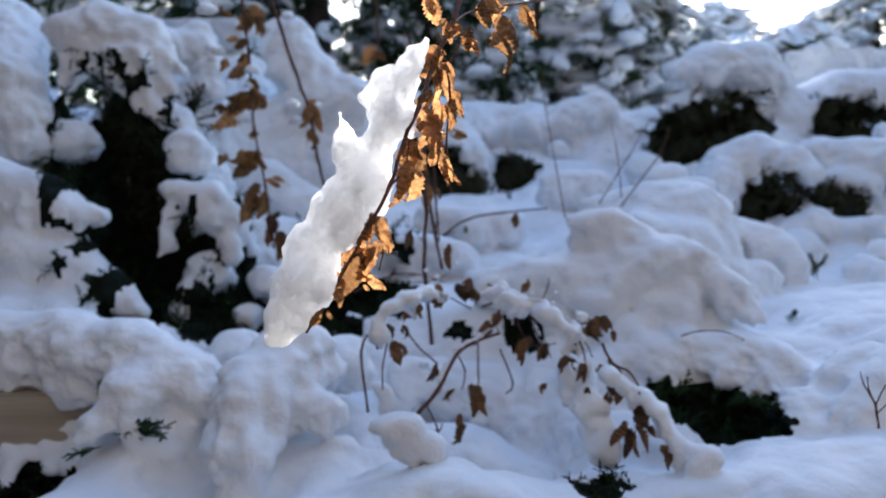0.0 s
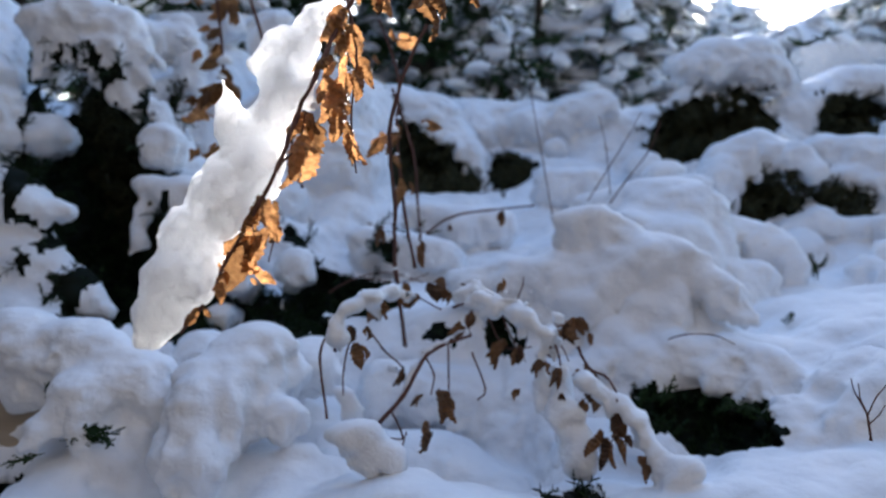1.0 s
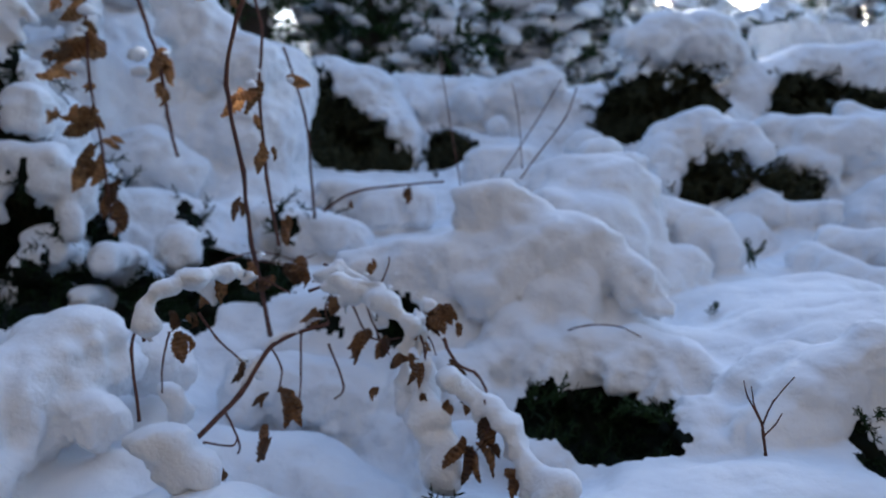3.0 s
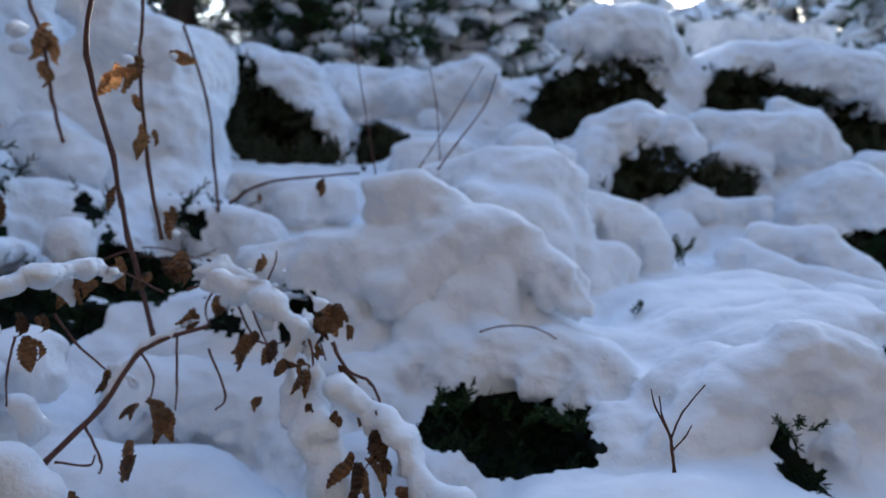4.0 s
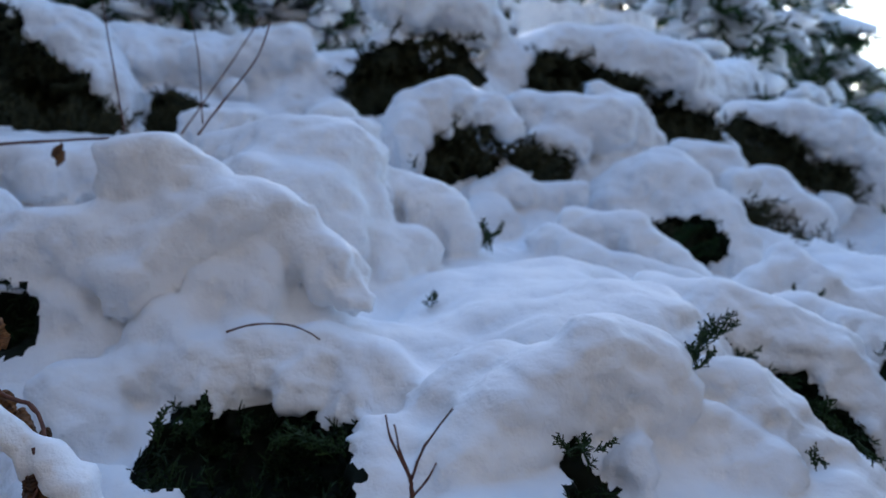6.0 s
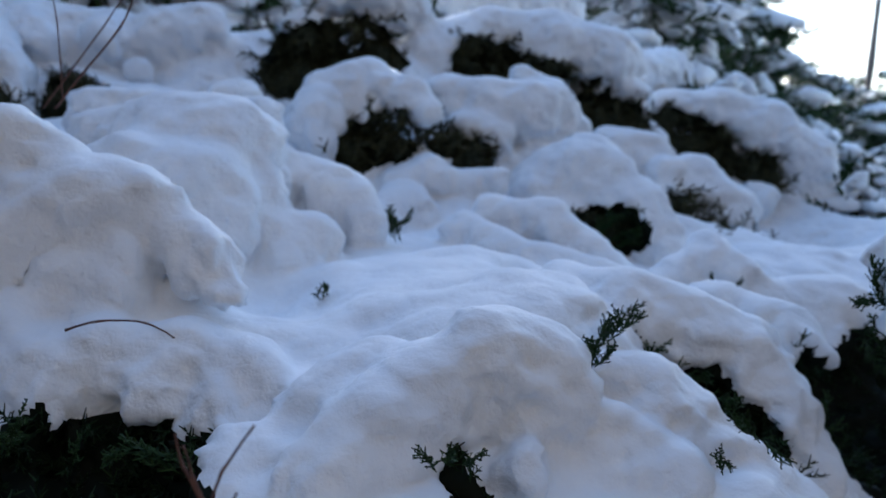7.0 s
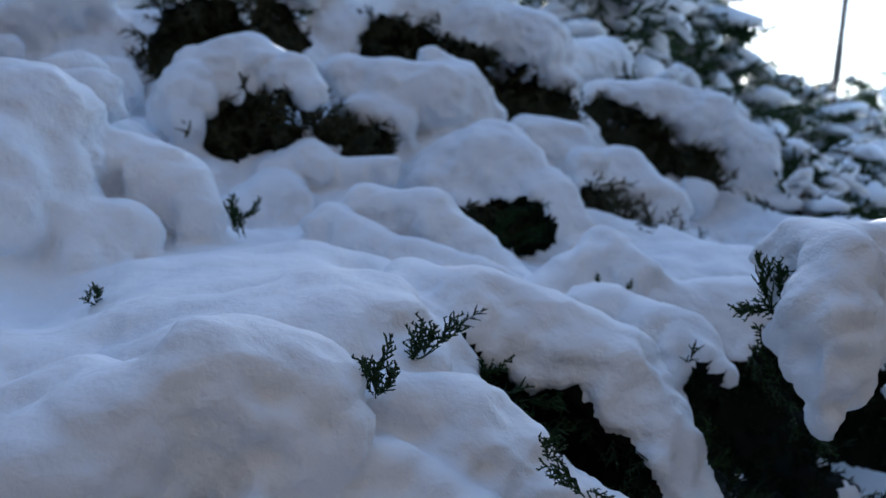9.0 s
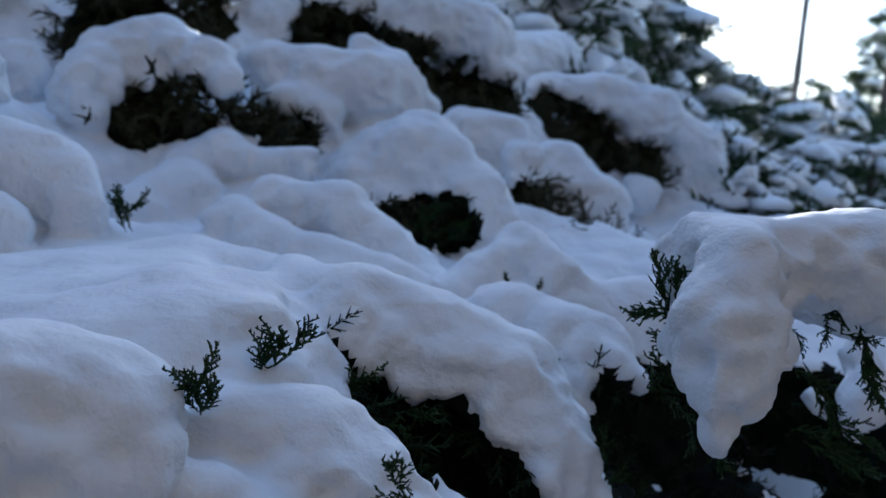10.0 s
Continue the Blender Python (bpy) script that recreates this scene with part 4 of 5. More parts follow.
sprig((2.006, 1.506, 0.908), (2.028, 1.460, 0.843))
sprig((1.994, 1.500, 0.816), (2.042, 1.451, 0.822))
sprig((2.007, 1.483, 0.813), (2.080, 1.418, 0.781))
sprig((2.020, 1.480, 0.837), (2.080, 1.421, 0.807))
sprig((1.714, 1.562, 0.740), (1.724, 1.540, 0.815))
sprig((1.718, 1.561, 0.740), (1.683, 1.553, 0.770))
sprig((1.728, 1.555, 0.733), (1.738, 1.528, 0.774))
sprig((1.372, 1.379, 0.855), (1.353, 1.364, 0.891))
sprig((1.367, 1.381, 0.860), (1.378, 1.350, 0.867))
sprig((1.777, 1.923, 0.934), (1.760, 1.907, 0.961))
sprig((1.821, 1.902, 0.928), (1.812, 1.882, 0.951))
sprig((1.722, 1.684, 0.855), (1.715, 1.663, 0.882))
sprig((1.172, 2.314, 0.979), (1.160, 2.302, 1.058))
sprig((1.176, 2.315, 1.000), (1.212, 2.276, 1.041))
sprig((1.557, 2.319, 0.915), (1.523, 2.313, 0.962))
sprig((1.513, 2.345, 0.964), (1.486, 2.333, 0.987))
sprig((0.470, 1.524, 0.808), (0.464, 1.506, 0.864))
sprig((0.505, 1.515, 0.817), (0.523, 1.489, 0.863))
sprig((0.484, 1.522, 0.824), (0.526, 1.487, 0.856))
sprig((0.667, 1.469, 0.826), (0.609, 1.462, 0.850))
sprig((0.688, 1.460, 0.805), (0.636, 1.454, 0.844))
sprig((0.710, 1.454, 0.803), (0.671, 1.444, 0.842))
sprig((0.576, 1.494, 0.814), (0.585, 1.470, 0.852))
sprig((0.604, 1.485, 0.808), (0.622, 1.458, 0.847))
sprig((0.916, 1.215, 0.894), (0.910, 1.195, 0.926))
sprig((0.928, 1.212, 0.894), (0.936, 1.186, 0.913))
sprig((0.905, 1.218, 0.887), (0.888, 1.200, 0.911))
sprig((1.389, 1.334, 0.834), (1.344, 1.331, 0.880))
sprig((1.385, 1.326, 0.844), (1.396, 1.291, 0.812))
sprig((1.392, 1.324, 0.844), (1.380, 1.302, 0.853))
sprig((1.339, 1.338, 0.794), (1.316, 1.325, 0.840))
sprig((1.335, 1.342, 0.814), (1.335, 1.315, 0.812))
sprig((1.213, 1.455, 0.909), (1.198, 1.439, 0.950))
sprig((1.220, 1.453, 0.913), (1.220, 1.429, 0.937))
sprig((1.297, 1.553, 0.915), (1.299, 1.533, 0.971))
sprig((1.403, 1.625, 0.866), (1.409, 1.599, 0.895))
sprig((-0.641, 1.285, 0.803), (-0.703, 1.259, 0.791))
sprig((-0.640, 1.336, 0.807), (-0.522, 1.313, 0.842))
sprig((-0.629, 1.335, 0.796), (-0.501, 1.312, 0.836))
sprig((-0.624, 1.337, 0.818), (-0.544, 1.314, 0.853))
sprig((-0.694, 1.392, 0.870), (-0.661, 1.371, 0.910))
sprig((1.862, 2.548, 0.934), (1.990, 2.472, 1.016))
sprig((1.836, 2.561, 0.946), (1.926, 2.505, 1.046))
sprig((1.888, 2.534, 0.922), (1.978, 2.474, 0.988))
sprig((1.852, 2.568, 0.974), (1.905, 2.526, 1.050))
sprig((2.469, 2.796, 0.969), (2.486, 2.766, 1.007))
sprig((1.983, 1.478, 1.037), (1.974, 1.448, 0.984))
sprig((1.996, 1.470, 1.024), (1.996, 1.435, 0.958))
sprig((2.008, 1.449, 0.984), (2.025, 1.411, 0.963))
sprig((2.027, 1.422, 0.930), (2.013, 1.393, 0.867))
sprig((2.020, 1.429, 0.958), (2.005, 1.400, 0.894))
sprig((1.990, 1.467, 0.980), (1.979, 1.441, 0.948))
sprig((1.992, 1.478, 0.808), (2.053, 1.418, 0.772))
sprig((1.993, 1.511, 0.900), (2.021, 1.468, 0.872))
sprig((2.021, 1.495, 0.872), (2.028, 1.458, 0.828))
sprig((1.752, 1.512, 0.917), (1.742, 1.485, 0.883))
sprig((1.755, 1.497, 0.893), (1.767, 1.460, 0.862))
sprig((1.762, 1.507, 1.003), (1.757, 1.487, 1.041))


# ---- bare twigs with dry leaves ----
def tube(points, r0, r1, sides=7):
    """A tapered, slightly knotted twig through the points."""
    pts = [Vector(p) for p in points]
    line = []
    for k in range(len(pts) - 1):
        p0, p1, p2, p3 = pts[max(k - 1, 0)], pts[k], pts[k + 1], pts[min(k + 2, len(pts) - 1)]
        for j in range(5):
            t = j / 5
            line.append(0.5 * (2 * p1 + (p2 - p0) * t + (2 * p0 - 5 * p1 + 4 * p2 - p3) * t * t + (3 * p1 - p0 - 3 * p2 + p3) * t ** 3))
    line.append(pts[-1])
    verts, faces = [], []
    for n, p in enumerate(line):
        way = (line[min(n + 1, len(line) - 1)] - line[max(n - 1, 0)]).normalized()
        side = way.cross(Vector((0.3, 1, 0.2))).normalized()
        over = way.cross(side)
        r = (r0 + (r1 - r0) * n / (len(line) - 1)) * (1.25 if n % 5 == 0 else DICE.uniform(0.92, 1.05))
        wobble = Vector((DICE.uniform(-1, 1), 0, DICE.uniform(-1, 1))) * r * 0.35
        for k in range(sides):
            verts.append(tuple(p + wobble + r * (math.cos(6.283 * k / sides) * side + math.sin(6.283 * k / sides) * over)))
    for n in range(len(line) - 1):
        for k in range(sides):
            m = (k + 1) % sides
            faces.append((n * sides + k, n * sides + m, (n + 1) * sides + m, (n + 1) * sides + k))
    faces += [tuple(range(sides))[::-1], tuple(range((len(line) - 1) * sides, len(line) * sides))]
    return verts, faces


bough = tagged(new("leafy_branch"), "hanging branch with dry orange-brown leaves carrying a lump of snow", "branch")
stem = tagged(new("leafy_shrub"), "bare reddish shrub stems with withered brown leaves in the snow", "shrub")
fork = tagged(new("twig"), "small bare forked dark twig standing in the snow", "twig")
cane = tagged(new("bare_canes"), "thin bare reddish canes poking out of the snow", "twig")


def twig(owner, r0, r1, *points):
    part("stem", mesh_from("stem", *tube(points, r0, r1), TWIG), owner)


def leaf_mesh(dice, width, mat):
    """A dry toothed leaf along +z, one long, folded on its midrib and curled."""
    curl, fold, twist = dice.uniform(-1.3, 1.3), dice.uniform(0.3, 1.1), dice.uniform(-1.2, 1.2)
    rows, verts, faces = 17, [], []
    crinkle = [dice.uniform(-1, 1) for _ in range(rows)]
    for n in range(rows):
        s = n / (rows - 1)
        half = width * 0.5 * (math.sin(math.pi * min(1, 0.04 + s * 0.96) ** 0.8) ** 0.75) * (1.0 + (0.11 if n % 2 else -0.10) + 0.14 * crinkle[n])
        bow = curl * 0.25 * math.sin(math.pi * s * 0.9)
        for k in range(-3, 4):
            u = k / 3
            lift = fold * abs(u) * half + 0.05 * math.sin(9 * s + 4 * u + twist * 5) + 0.05 * abs(u) * crinkle[(n + k) % rows] + 0.018 * dice.uniform(-1, 1)
            a = twist * (s - 0.3)
            x, y = half * u * math.cos(fold * 0.6), lift + bow
            verts.append((x * math.cos(a) - y * math.sin(a), x * math.sin(a) + y * math.cos(a), s))
    for n in range(rows - 1):
        for k in range(6):
            i = n * 7 + k
            faces.append((i, i + 1, i + 8, i + 7))
    return mesh_from("leaf", verts, faces, mat)


LEAVES = {(w, mat): [leaf_mesh(DICE, 0.1 * w, mat) for _ in range(4)] for w in range(3, 9) for mat in (LEAF_SUNLIT, LEAF_SHADED)}


def leaf(owner, base, tip, width, more=1):
    base, tip = Vector(base), Vector(tip)
    if more:
        size = (tip - base).length
        jog = lambda f: Vector((DICE.uniform(-f, f), DICE.uniform(-f, f), DICE.uniform(-f, f))) * size
        if owner is bough:
            for _ in range(2):
                start = base + jog(0.3)
                leaf(owner, start, start + ((tip - base) + jog(0.7)) * DICE.uniform(0.55, 0.8), width * 1.1, 0)
        else:
            for _ in range(1 if base.y < 1.9 else 2):
                leaf(owner, base + jog(0.3), tip + jog(0.5), width, 0)
    # Bough and high leaves get the sunlit colour, low ones the shaded.
    ob = part("leaf", DICE.choice(LEAVES[max(3, min(8, round(width * 9.5))), LEAF_SUNLIT if owner is bough or base.z > 1.22 else LEAF_SHADED]), owner, "dry curled brown leaf")
    way = (tip - base).normalized()
    face = Vector((DICE.uniform(-0.7, 0.7), -1, DICE.uniform(-0.3, 0.5)))
    across = way.cross(face).normalized()
    m = Matrix((across, way.cross(across), way)).transposed().to_4x4()
    ob.matrix_basis = Matrix.Translation(base) @ m @ Matrix.Scale((tip - base).length * (0.82 if owner is bough else 0.85 if base.y < 1.9 else 0.62), 4)


twig(bough, 0.0024, 0.001, (0.021, 0.638, 1.509), (0.001, 0.597, 1.447), (-0.013, 0.576, 1.413), (-0.030, 0.545, 1.365), (-0.044, 0.534, 1.331), (-0.054, 0.521, 1.297), (-0.073, 0.518, 1.261), (-0.093, 0.515, 1.226), (-0.112, 0.512, 1.192), (-0.124, 0.501, 1.176))
twig(bough, 0.0012, 0.0006, (-0.012, 0.587, 1.435), (-0.002, 0.574, 1.388), (-0.005, 0.559, 1.332), (-0.001, 0.555, 1.291))
twig(bough, 0.0012, 0.0006, (-0.054, 0.521, 1.297), (-0.042, 0.532, 1.311), (-0.038, 0.542, 1.336))
twig(bough, 0.0011, 0.0005, (-0.066, 0.519, 1.273), (-0.058, 0.526, 1.254), (-0.064, 0.524, 1.225))
twig(bough, 0.0014, 0.0007, (0.001, 0.597, 1.447), (0.031, 0.672, 1.475), (0.096, 0.780, 1.504), (0.139, 0.801, 1.515))
twig(stem, 0.004, 0.0025, (-0.547, 2.071, 1.832), (-0.524, 2.051, 1.631), (-0.510, 2.032, 1.430), (-0.480, 2.017, 1.276), (-0.457, 2.000, 1.106))
twig(stem, 0.005, 0.004, (-0.488, 2.122, 1.844), (-0.409, 2.098, 1.606), (-0.366, 2.085, 1.480), (-0.344, 2.073, 1.353), (-0.321, 2.064, 1.258))
twig(stem, 0.0035, 0.002, (-0.157, 1.808, 1.756), (-0.152, 1.798, 1.647), (-0.153, 1.793, 1.599))
twig(stem, 0.003, 0.0045, (0.034, 1.364, 1.557), (-0.005, 1.376, 1.477), (-0.036, 1.415, 1.369), (-0.034, 1.502, 1.231), (-0.039, 1.589, 1.096), (-0.022, 1.671, 0.908))
twig(stem, 0.0025, 0.0035, (-0.077, 1.693, 1.630), (-0.036, 1.680, 1.504), (-0.039, 1.669, 1.389), (-0.023, 1.652, 1.217), (0.000, 1.639, 1.091))
twig(stem, 0.003, 0.0035, (-0.082, 2.159, 1.534), (-0.025, 2.133, 1.365), (-0.012, 2.137, 1.232), (-0.005, 2.152, 1.107))
twig(stem, 0.0025, 0.004, (0.323, 2.220, 1.204), (0.185, 2.237, 1.189), (0.083, 2.229, 1.171), (0.011, 2.203, 1.124))
twig(stem, 0.0045, 0.003, (-0.083, 1.339, 0.809), (-0.010, 1.367, 0.884), (0.035, 1.405, 0.954), (0.118, 1.448, 0.980))
twig(stem, 0.0025, 0.002, (-0.143, 1.294, 0.862), (-0.155, 1.304, 0.968), (-0.143, 1.308, 1.006), (-0.122, 1.308, 1.000))
twig(stem, 0.002, 0.0015, (-0.034, 1.364, 0.855), (-0.012, 1.359, 0.807), (-0.014, 1.358, 0.788))
twig(stem, 0.002, 0.0015, (0.118, 1.445, 0.947), (0.144, 1.438, 0.876), (0.129, 1.436, 0.855))
twig(stem, 0.002, 0.0015, (-0.092, 1.208, 0.805), (-0.040, 1.208, 0.801), (-0.033, 1.207, 0.788))
twig(stem, 0.003, 0.002, (0.308, 1.349, 0.979), (0.328, 1.345, 0.941), (0.361, 1.344, 0.923), (0.377, 1.321, 0.895))
twig(fork, 0.00204, 0.00163, (0.697, 1.075, 0.898), (0.695, 1.079, 0.925), (0.693, 1.081, 0.937))
twig(fork, 0.00136, 0.00068, (0.693, 1.081, 0.937), (0.678, 1.089, 0.966), (0.673, 1.093, 0.986))
twig(fork, 0.00136, 0.00068, (0.693, 1.081, 0.937), (0.685, 1.086, 0.957), (0.678, 1.081, 0.982))
twig(fork, 0.00136, 0.00068, (0.694, 1.081, 0.934), (0.702, 1.072, 0.966), (0.720, 1.060, 1.000))
twig(fork, 0.00109, 0.00068, (0.696, 1.079, 0.921), (0.704, 1.068, 0.939), (0.711, 1.067, 0.953))
twig(cane, 0.0017, 0.00102, (0.554, 1.635, 0.933), (0.593, 1.625, 0.946), (0.648, 1.609, 0.946), (0.683, 1.587, 0.931))
twig(cane, 0.00204, 0.00136, (0.502, 2.020, 1.217), (0.541, 2.015, 1.276), (0.600, 2.008, 1.357), (0.627, 2.009, 1.431))
twig(cane, 0.00136, 0.00082, (0.509, 2.052, 1.239), (0.499, 2.070, 1.366), (0.482, 2.085, 1.450))
twig(cane, 0.0017, 0.00102, (0.367, 2.149, 1.179), (0.343, 2.163, 1.320), (0.311, 2.181, 1.502), (0.303, 2.190, 1.601))
twig(cane, 0.0017, 0.00102, (0.467, 2.152, 1.220), (0.551, 2.164, 1.352), (0.618, 2.174, 1.467))
twig(stem, 0.002, 0.0012, (0.153, 1.491, 1.006), (0.185, 1.486, 0.949), (0.237, 1.466, 0.953))
twig(stem, 0.002, 0.0012, (0.072, 1.446, 0.967), (0.073, 1.439, 0.896), (0.071, 1.435, 0.855))
twig(stem, 0.002, 0.0012, (0.023, 1.424, 0.951), (0.044, 1.421, 0.911), (0.039, 1.416, 0.871))
twig(stem, 0.0022, 0.0014, (-0.080, 1.389, 1.008), (-0.051, 1.385, 0.969), (-0.011, 1.382, 0.931))
twig(stem, 0.0018, 0.0012, (-0.106, 1.327, 0.991), (-0.116, 1.322, 0.945), (-0.117, 1.318, 0.898))
twig(stem, 0.0022, 0.0014, (0.098, 1.537, 1.069), (0.142, 1.516, 1.051), (0.206, 1.490, 0.991))
twig(stem, 0.0018, 0.0012, (-0.054, 1.311, 0.824), (-0.012, 1.310, 0.819), (-0.003, 1.312, 0.833))
twig(stem, 0.0024, 0.0015, (0.245, 1.431, 1.002), (0.273, 1.388, 0.971), (0.282, 1.364, 0.927))
twig(stem, 0.0016, 0.001, (0.369, 1.301, 0.896), (0.377, 1.287, 0.863), (0.353, 1.273, 0.820))
twig(stem, 0.0022, 0.0014, (-0.121, 1.264, 0.990), (-0.130, 1.269, 1.037), (-0.097, 1.292, 1.068), (-0.033, 1.404, 1.080), (0.058, 1.429, 1.034))
twig(stem, 0.0024, 0.0014, (0.082, 1.472, 1.031), (0.151, 1.455, 1.053), (0.204, 1.436, 1.036), (0.250, 1.404, 0.989), (0.242, 1.395, 0.894))
twig(stem, 0.0016, 0.001, (0.202, 1.447, 1.040), (0.217, 1.449, 1.080), (0.218, 1.451, 1.095))
twig(stem, 0.0018, 0.001, (0.176, 1.458, 1.022), (0.195, 1.441, 0.977), (0.221, 1.422, 0.934))
twig(stem, 0.0018, 0.001, (0.250, 1.405, 0.993), (0.284, 1.398, 0.971), (0.297, 1.383, 0.944))
twig(stem, 0.0018, 0.001, (0.129, 1.467, 1.044), (0.110, 1.466, 1.004), (0.118, 1.461, 0.977))
twig(stem, 0.0018, 0.001, (-0.149, 2.010, 1.019), (-0.045, 1.995, 1.011), (0.023, 1.988, 1.036))
twig(stem, 0.002, 0.0012, (-0.231, 1.917, 0.995), (-0.167, 1.912, 1.030), (-0.082, 1.902, 1.048), (0.010, 1.907, 1.022))
leaf(bough, (-0.017, 0.600, 1.476), (-0.016, 0.598, 1.447), .6)
leaf(bough, (-0.005, 0.588, 1.446), (0.000, 0.586, 1.420), .5)
leaf(bough, (0.031, 0.662, 1.479), (0.041, 0.659, 1.447), .5)
leaf(bough, (0.016, 0.587, 1.435), (0.027, 0.585, 1.410), .55)
leaf(bough, (0.048, 0.660, 1.451), (0.053, 0.655, 1.398), .5)
leaf(bough, (0.084, 0.758, 1.497), (0.106, 0.753, 1.450), .45)
leaf(bough, (0.039, 0.683, 1.492), (0.052, 0.679, 1.450), .55)
leaf(bough, (0.008, 0.588, 1.443), (-0.005, 0.587, 1.428), .5)
leaf(bough, (-0.012, 0.577, 1.423), (-0.030, 0.574, 1.388), .5)
leaf(bough, (-0.005, 0.576, 1.408), (-0.001, 0.572, 1.365), .4)
leaf(bough, (-0.016, 0.555, 1.376), (-0.029, 0.553, 1.361), .5)
leaf(bough, (-0.008, 0.563, 1.369), (-0.018, 0.558, 1.313), .45)
leaf(bough, (0.001, 0.572, 1.375), (-0.005, 0.569, 1.340), .4)
leaf(bough, (-0.008, 0.559, 1.331), (-0.004, 0.555, 1.288), .3)
leaf(bough, (-0.024, 0.553, 1.354), (-0.033, 0.552, 1.341), .5)
leaf(bough, (-0.038, 0.542, 1.338), (-0.051, 0.540, 1.309), .5)
leaf(bough, (-0.036, 0.532, 1.319), (-0.050, 0.528, 1.277), .55)
leaf(bough, (-0.031, 0.541, 1.330), (-0.035, 0.539, 1.309), .5)
leaf(bough, (-0.044, 0.531, 1.302), (-0.058, 0.528, 1.274), .5)
leaf(bough, (-0.071, 0.519, 1.266), (-0.083, 0.516, 1.239), .5)
leaf(bough, (-0.059, 0.528, 1.270), (-0.064, 0.524, 1.232), .35)
leaf(bough, (-0.064, 0.526, 1.249), (-0.090, 0.523, 1.211), .42)
leaf(bough, (-0.074, 0.523, 1.219), (-0.055, 0.522, 1.205), .5)
leaf(bough, (-0.071, 0.517, 1.245), (-0.078, 0.514, 1.221), .45)
leaf(bough, (-0.097, 0.514, 1.211), (-0.098, 0.512, 1.191), .5)
leaf(bough, (-0.111, 0.503, 1.194), (-0.124, 0.502, 1.177), .4)
leaf(bough, (-0.098, 0.515, 1.226), (-0.105, 0.513, 1.207), .4)
leaf(stem, (-0.539, 2.063, 1.755), (-0.501, 2.056, 1.677), .6)
leaf(stem, (-0.524, 2.060, 1.724), (-0.563, 2.058, 1.693), .6)
leaf(stem, (-0.524, 2.051, 1.631), (-0.587, 2.048, 1.585), .6)
leaf(stem, (-0.517, 2.044, 1.554), (-0.479, 2.038, 1.499), .6)
leaf(stem, (-0.517, 2.041, 1.523), (-0.642, 2.037, 1.469), .5)
leaf(stem, (-0.556, 2.040, 1.508), (-0.595, 2.035, 1.454), .5)
leaf(stem, (-0.510, 2.032, 1.430), (-0.541, 2.030, 1.407), .5)
leaf(stem, (-0.510, 2.026, 1.368), (-0.627, 2.024, 1.338), .5)
leaf(stem, (-0.503, 2.024, 1.353), (-0.479, 2.021, 1.322), .5)
leaf(stem, (-0.480, 2.015, 1.260), (-0.558, 2.007, 1.168), .55)
leaf(stem, (-0.472, 2.012, 1.229), (-0.527, 2.006, 1.160), .55)
leaf(stem, (-0.464, 2.018, 1.291), (-0.425, 2.015, 1.260), .5)
leaf(stem, (-0.465, 2.006, 1.167), (-0.481, 1.998, 1.075), .5)
leaf(stem, (-0.457, 2.003, 1.136), (-0.434, 1.996, 1.067), .5)
leaf(stem, (-0.153, 1.794, 1.606), (-0.178, 1.791, 1.576), .6)
leaf(stem, (-0.153, 1.794, 1.606), (-0.130, 1.791, 1.578), .6)
leaf(stem, (-0.034, 1.669, 1.592), (0.000, 1.667, 1.575), .6)
leaf(stem, (-0.045, 1.668, 1.586), (-0.051, 1.670, 1.609), .6)
leaf(stem, (-0.033, 1.650, 1.399), (-0.067, 1.642, 1.325), .4)
leaf(stem, (-0.073, 1.646, 1.371), (-0.107, 1.642, 1.331), .5)
leaf(stem, (-0.038, 1.643, 1.331), (-0.027, 1.640, 1.299), .5)
leaf(stem, (-0.030, 1.638, 1.286), (-0.038, 1.631, 1.212), .4)
leaf(stem, (0.024, 1.651, 1.411), (0.053, 1.649, 1.388), .5)
leaf(stem, (-0.072, 1.628, 1.183), (-0.083, 1.622, 1.127), .4)
leaf(stem, (-0.091, 1.664, 1.546), (-0.073, 1.662, 1.524), .4)
leaf(stem, (0.017, 1.645, 1.148), (0.012, 1.640, 1.102), .4)
leaf(stem, (0.185, 1.539, 1.080), (0.180, 1.535, 1.043), .4)
leaf(stem, (0.304, 1.364, 1.030), (0.285, 1.359, 0.987), .6)
leaf(stem, (0.304, 1.363, 1.025), (0.324, 1.360, 0.992), .6)
leaf(stem, (0.289, 1.353, 1.022), (0.304, 1.348, 0.975), .5)
leaf(stem, (0.327, 1.351, 1.003), (0.337, 1.349, 0.979), .6)
leaf(stem, (0.242, 1.356, 0.953), (0.228, 1.353, 0.924), .6)
leaf(stem, (0.247, 1.355, 0.948), (0.262, 1.355, 0.939), .5)
leaf(stem, (0.275, 1.345, 0.941), (0.271, 1.340, 0.894), .35)
leaf(stem, (0.277, 1.330, 0.897), (0.270, 1.323, 0.826), .3)
leaf(stem, (0.317, 1.336, 0.949), (0.350, 1.333, 0.920), .3)
leaf(stem, (0.073, 1.367, 0.880), (0.088, 1.362, 0.822), .5)
leaf(stem, (0.032, 1.343, 0.842), (0.027, 1.338, 0.785), .4)
leaf(stem, (-0.088, 1.327, 0.987), (-0.080, 1.323, 0.952), .5)
leaf(stem, (-0.074, 1.330, 1.020), (-0.078, 1.327, 0.991), .5)
leaf(stem, (0.368, 1.288, 0.873), (0.376, 1.285, 0.842), .8)
leaf(stem, (0.344, 1.274, 0.834), (0.335, 1.267, 0.766), .4)
leaf(stem, (0.349, 1.274, 0.829), (0.367, 1.268, 0.771), .35)
leaf(stem, (0.438, 1.239, 0.778), (0.443, 1.236, 0.747), .7)
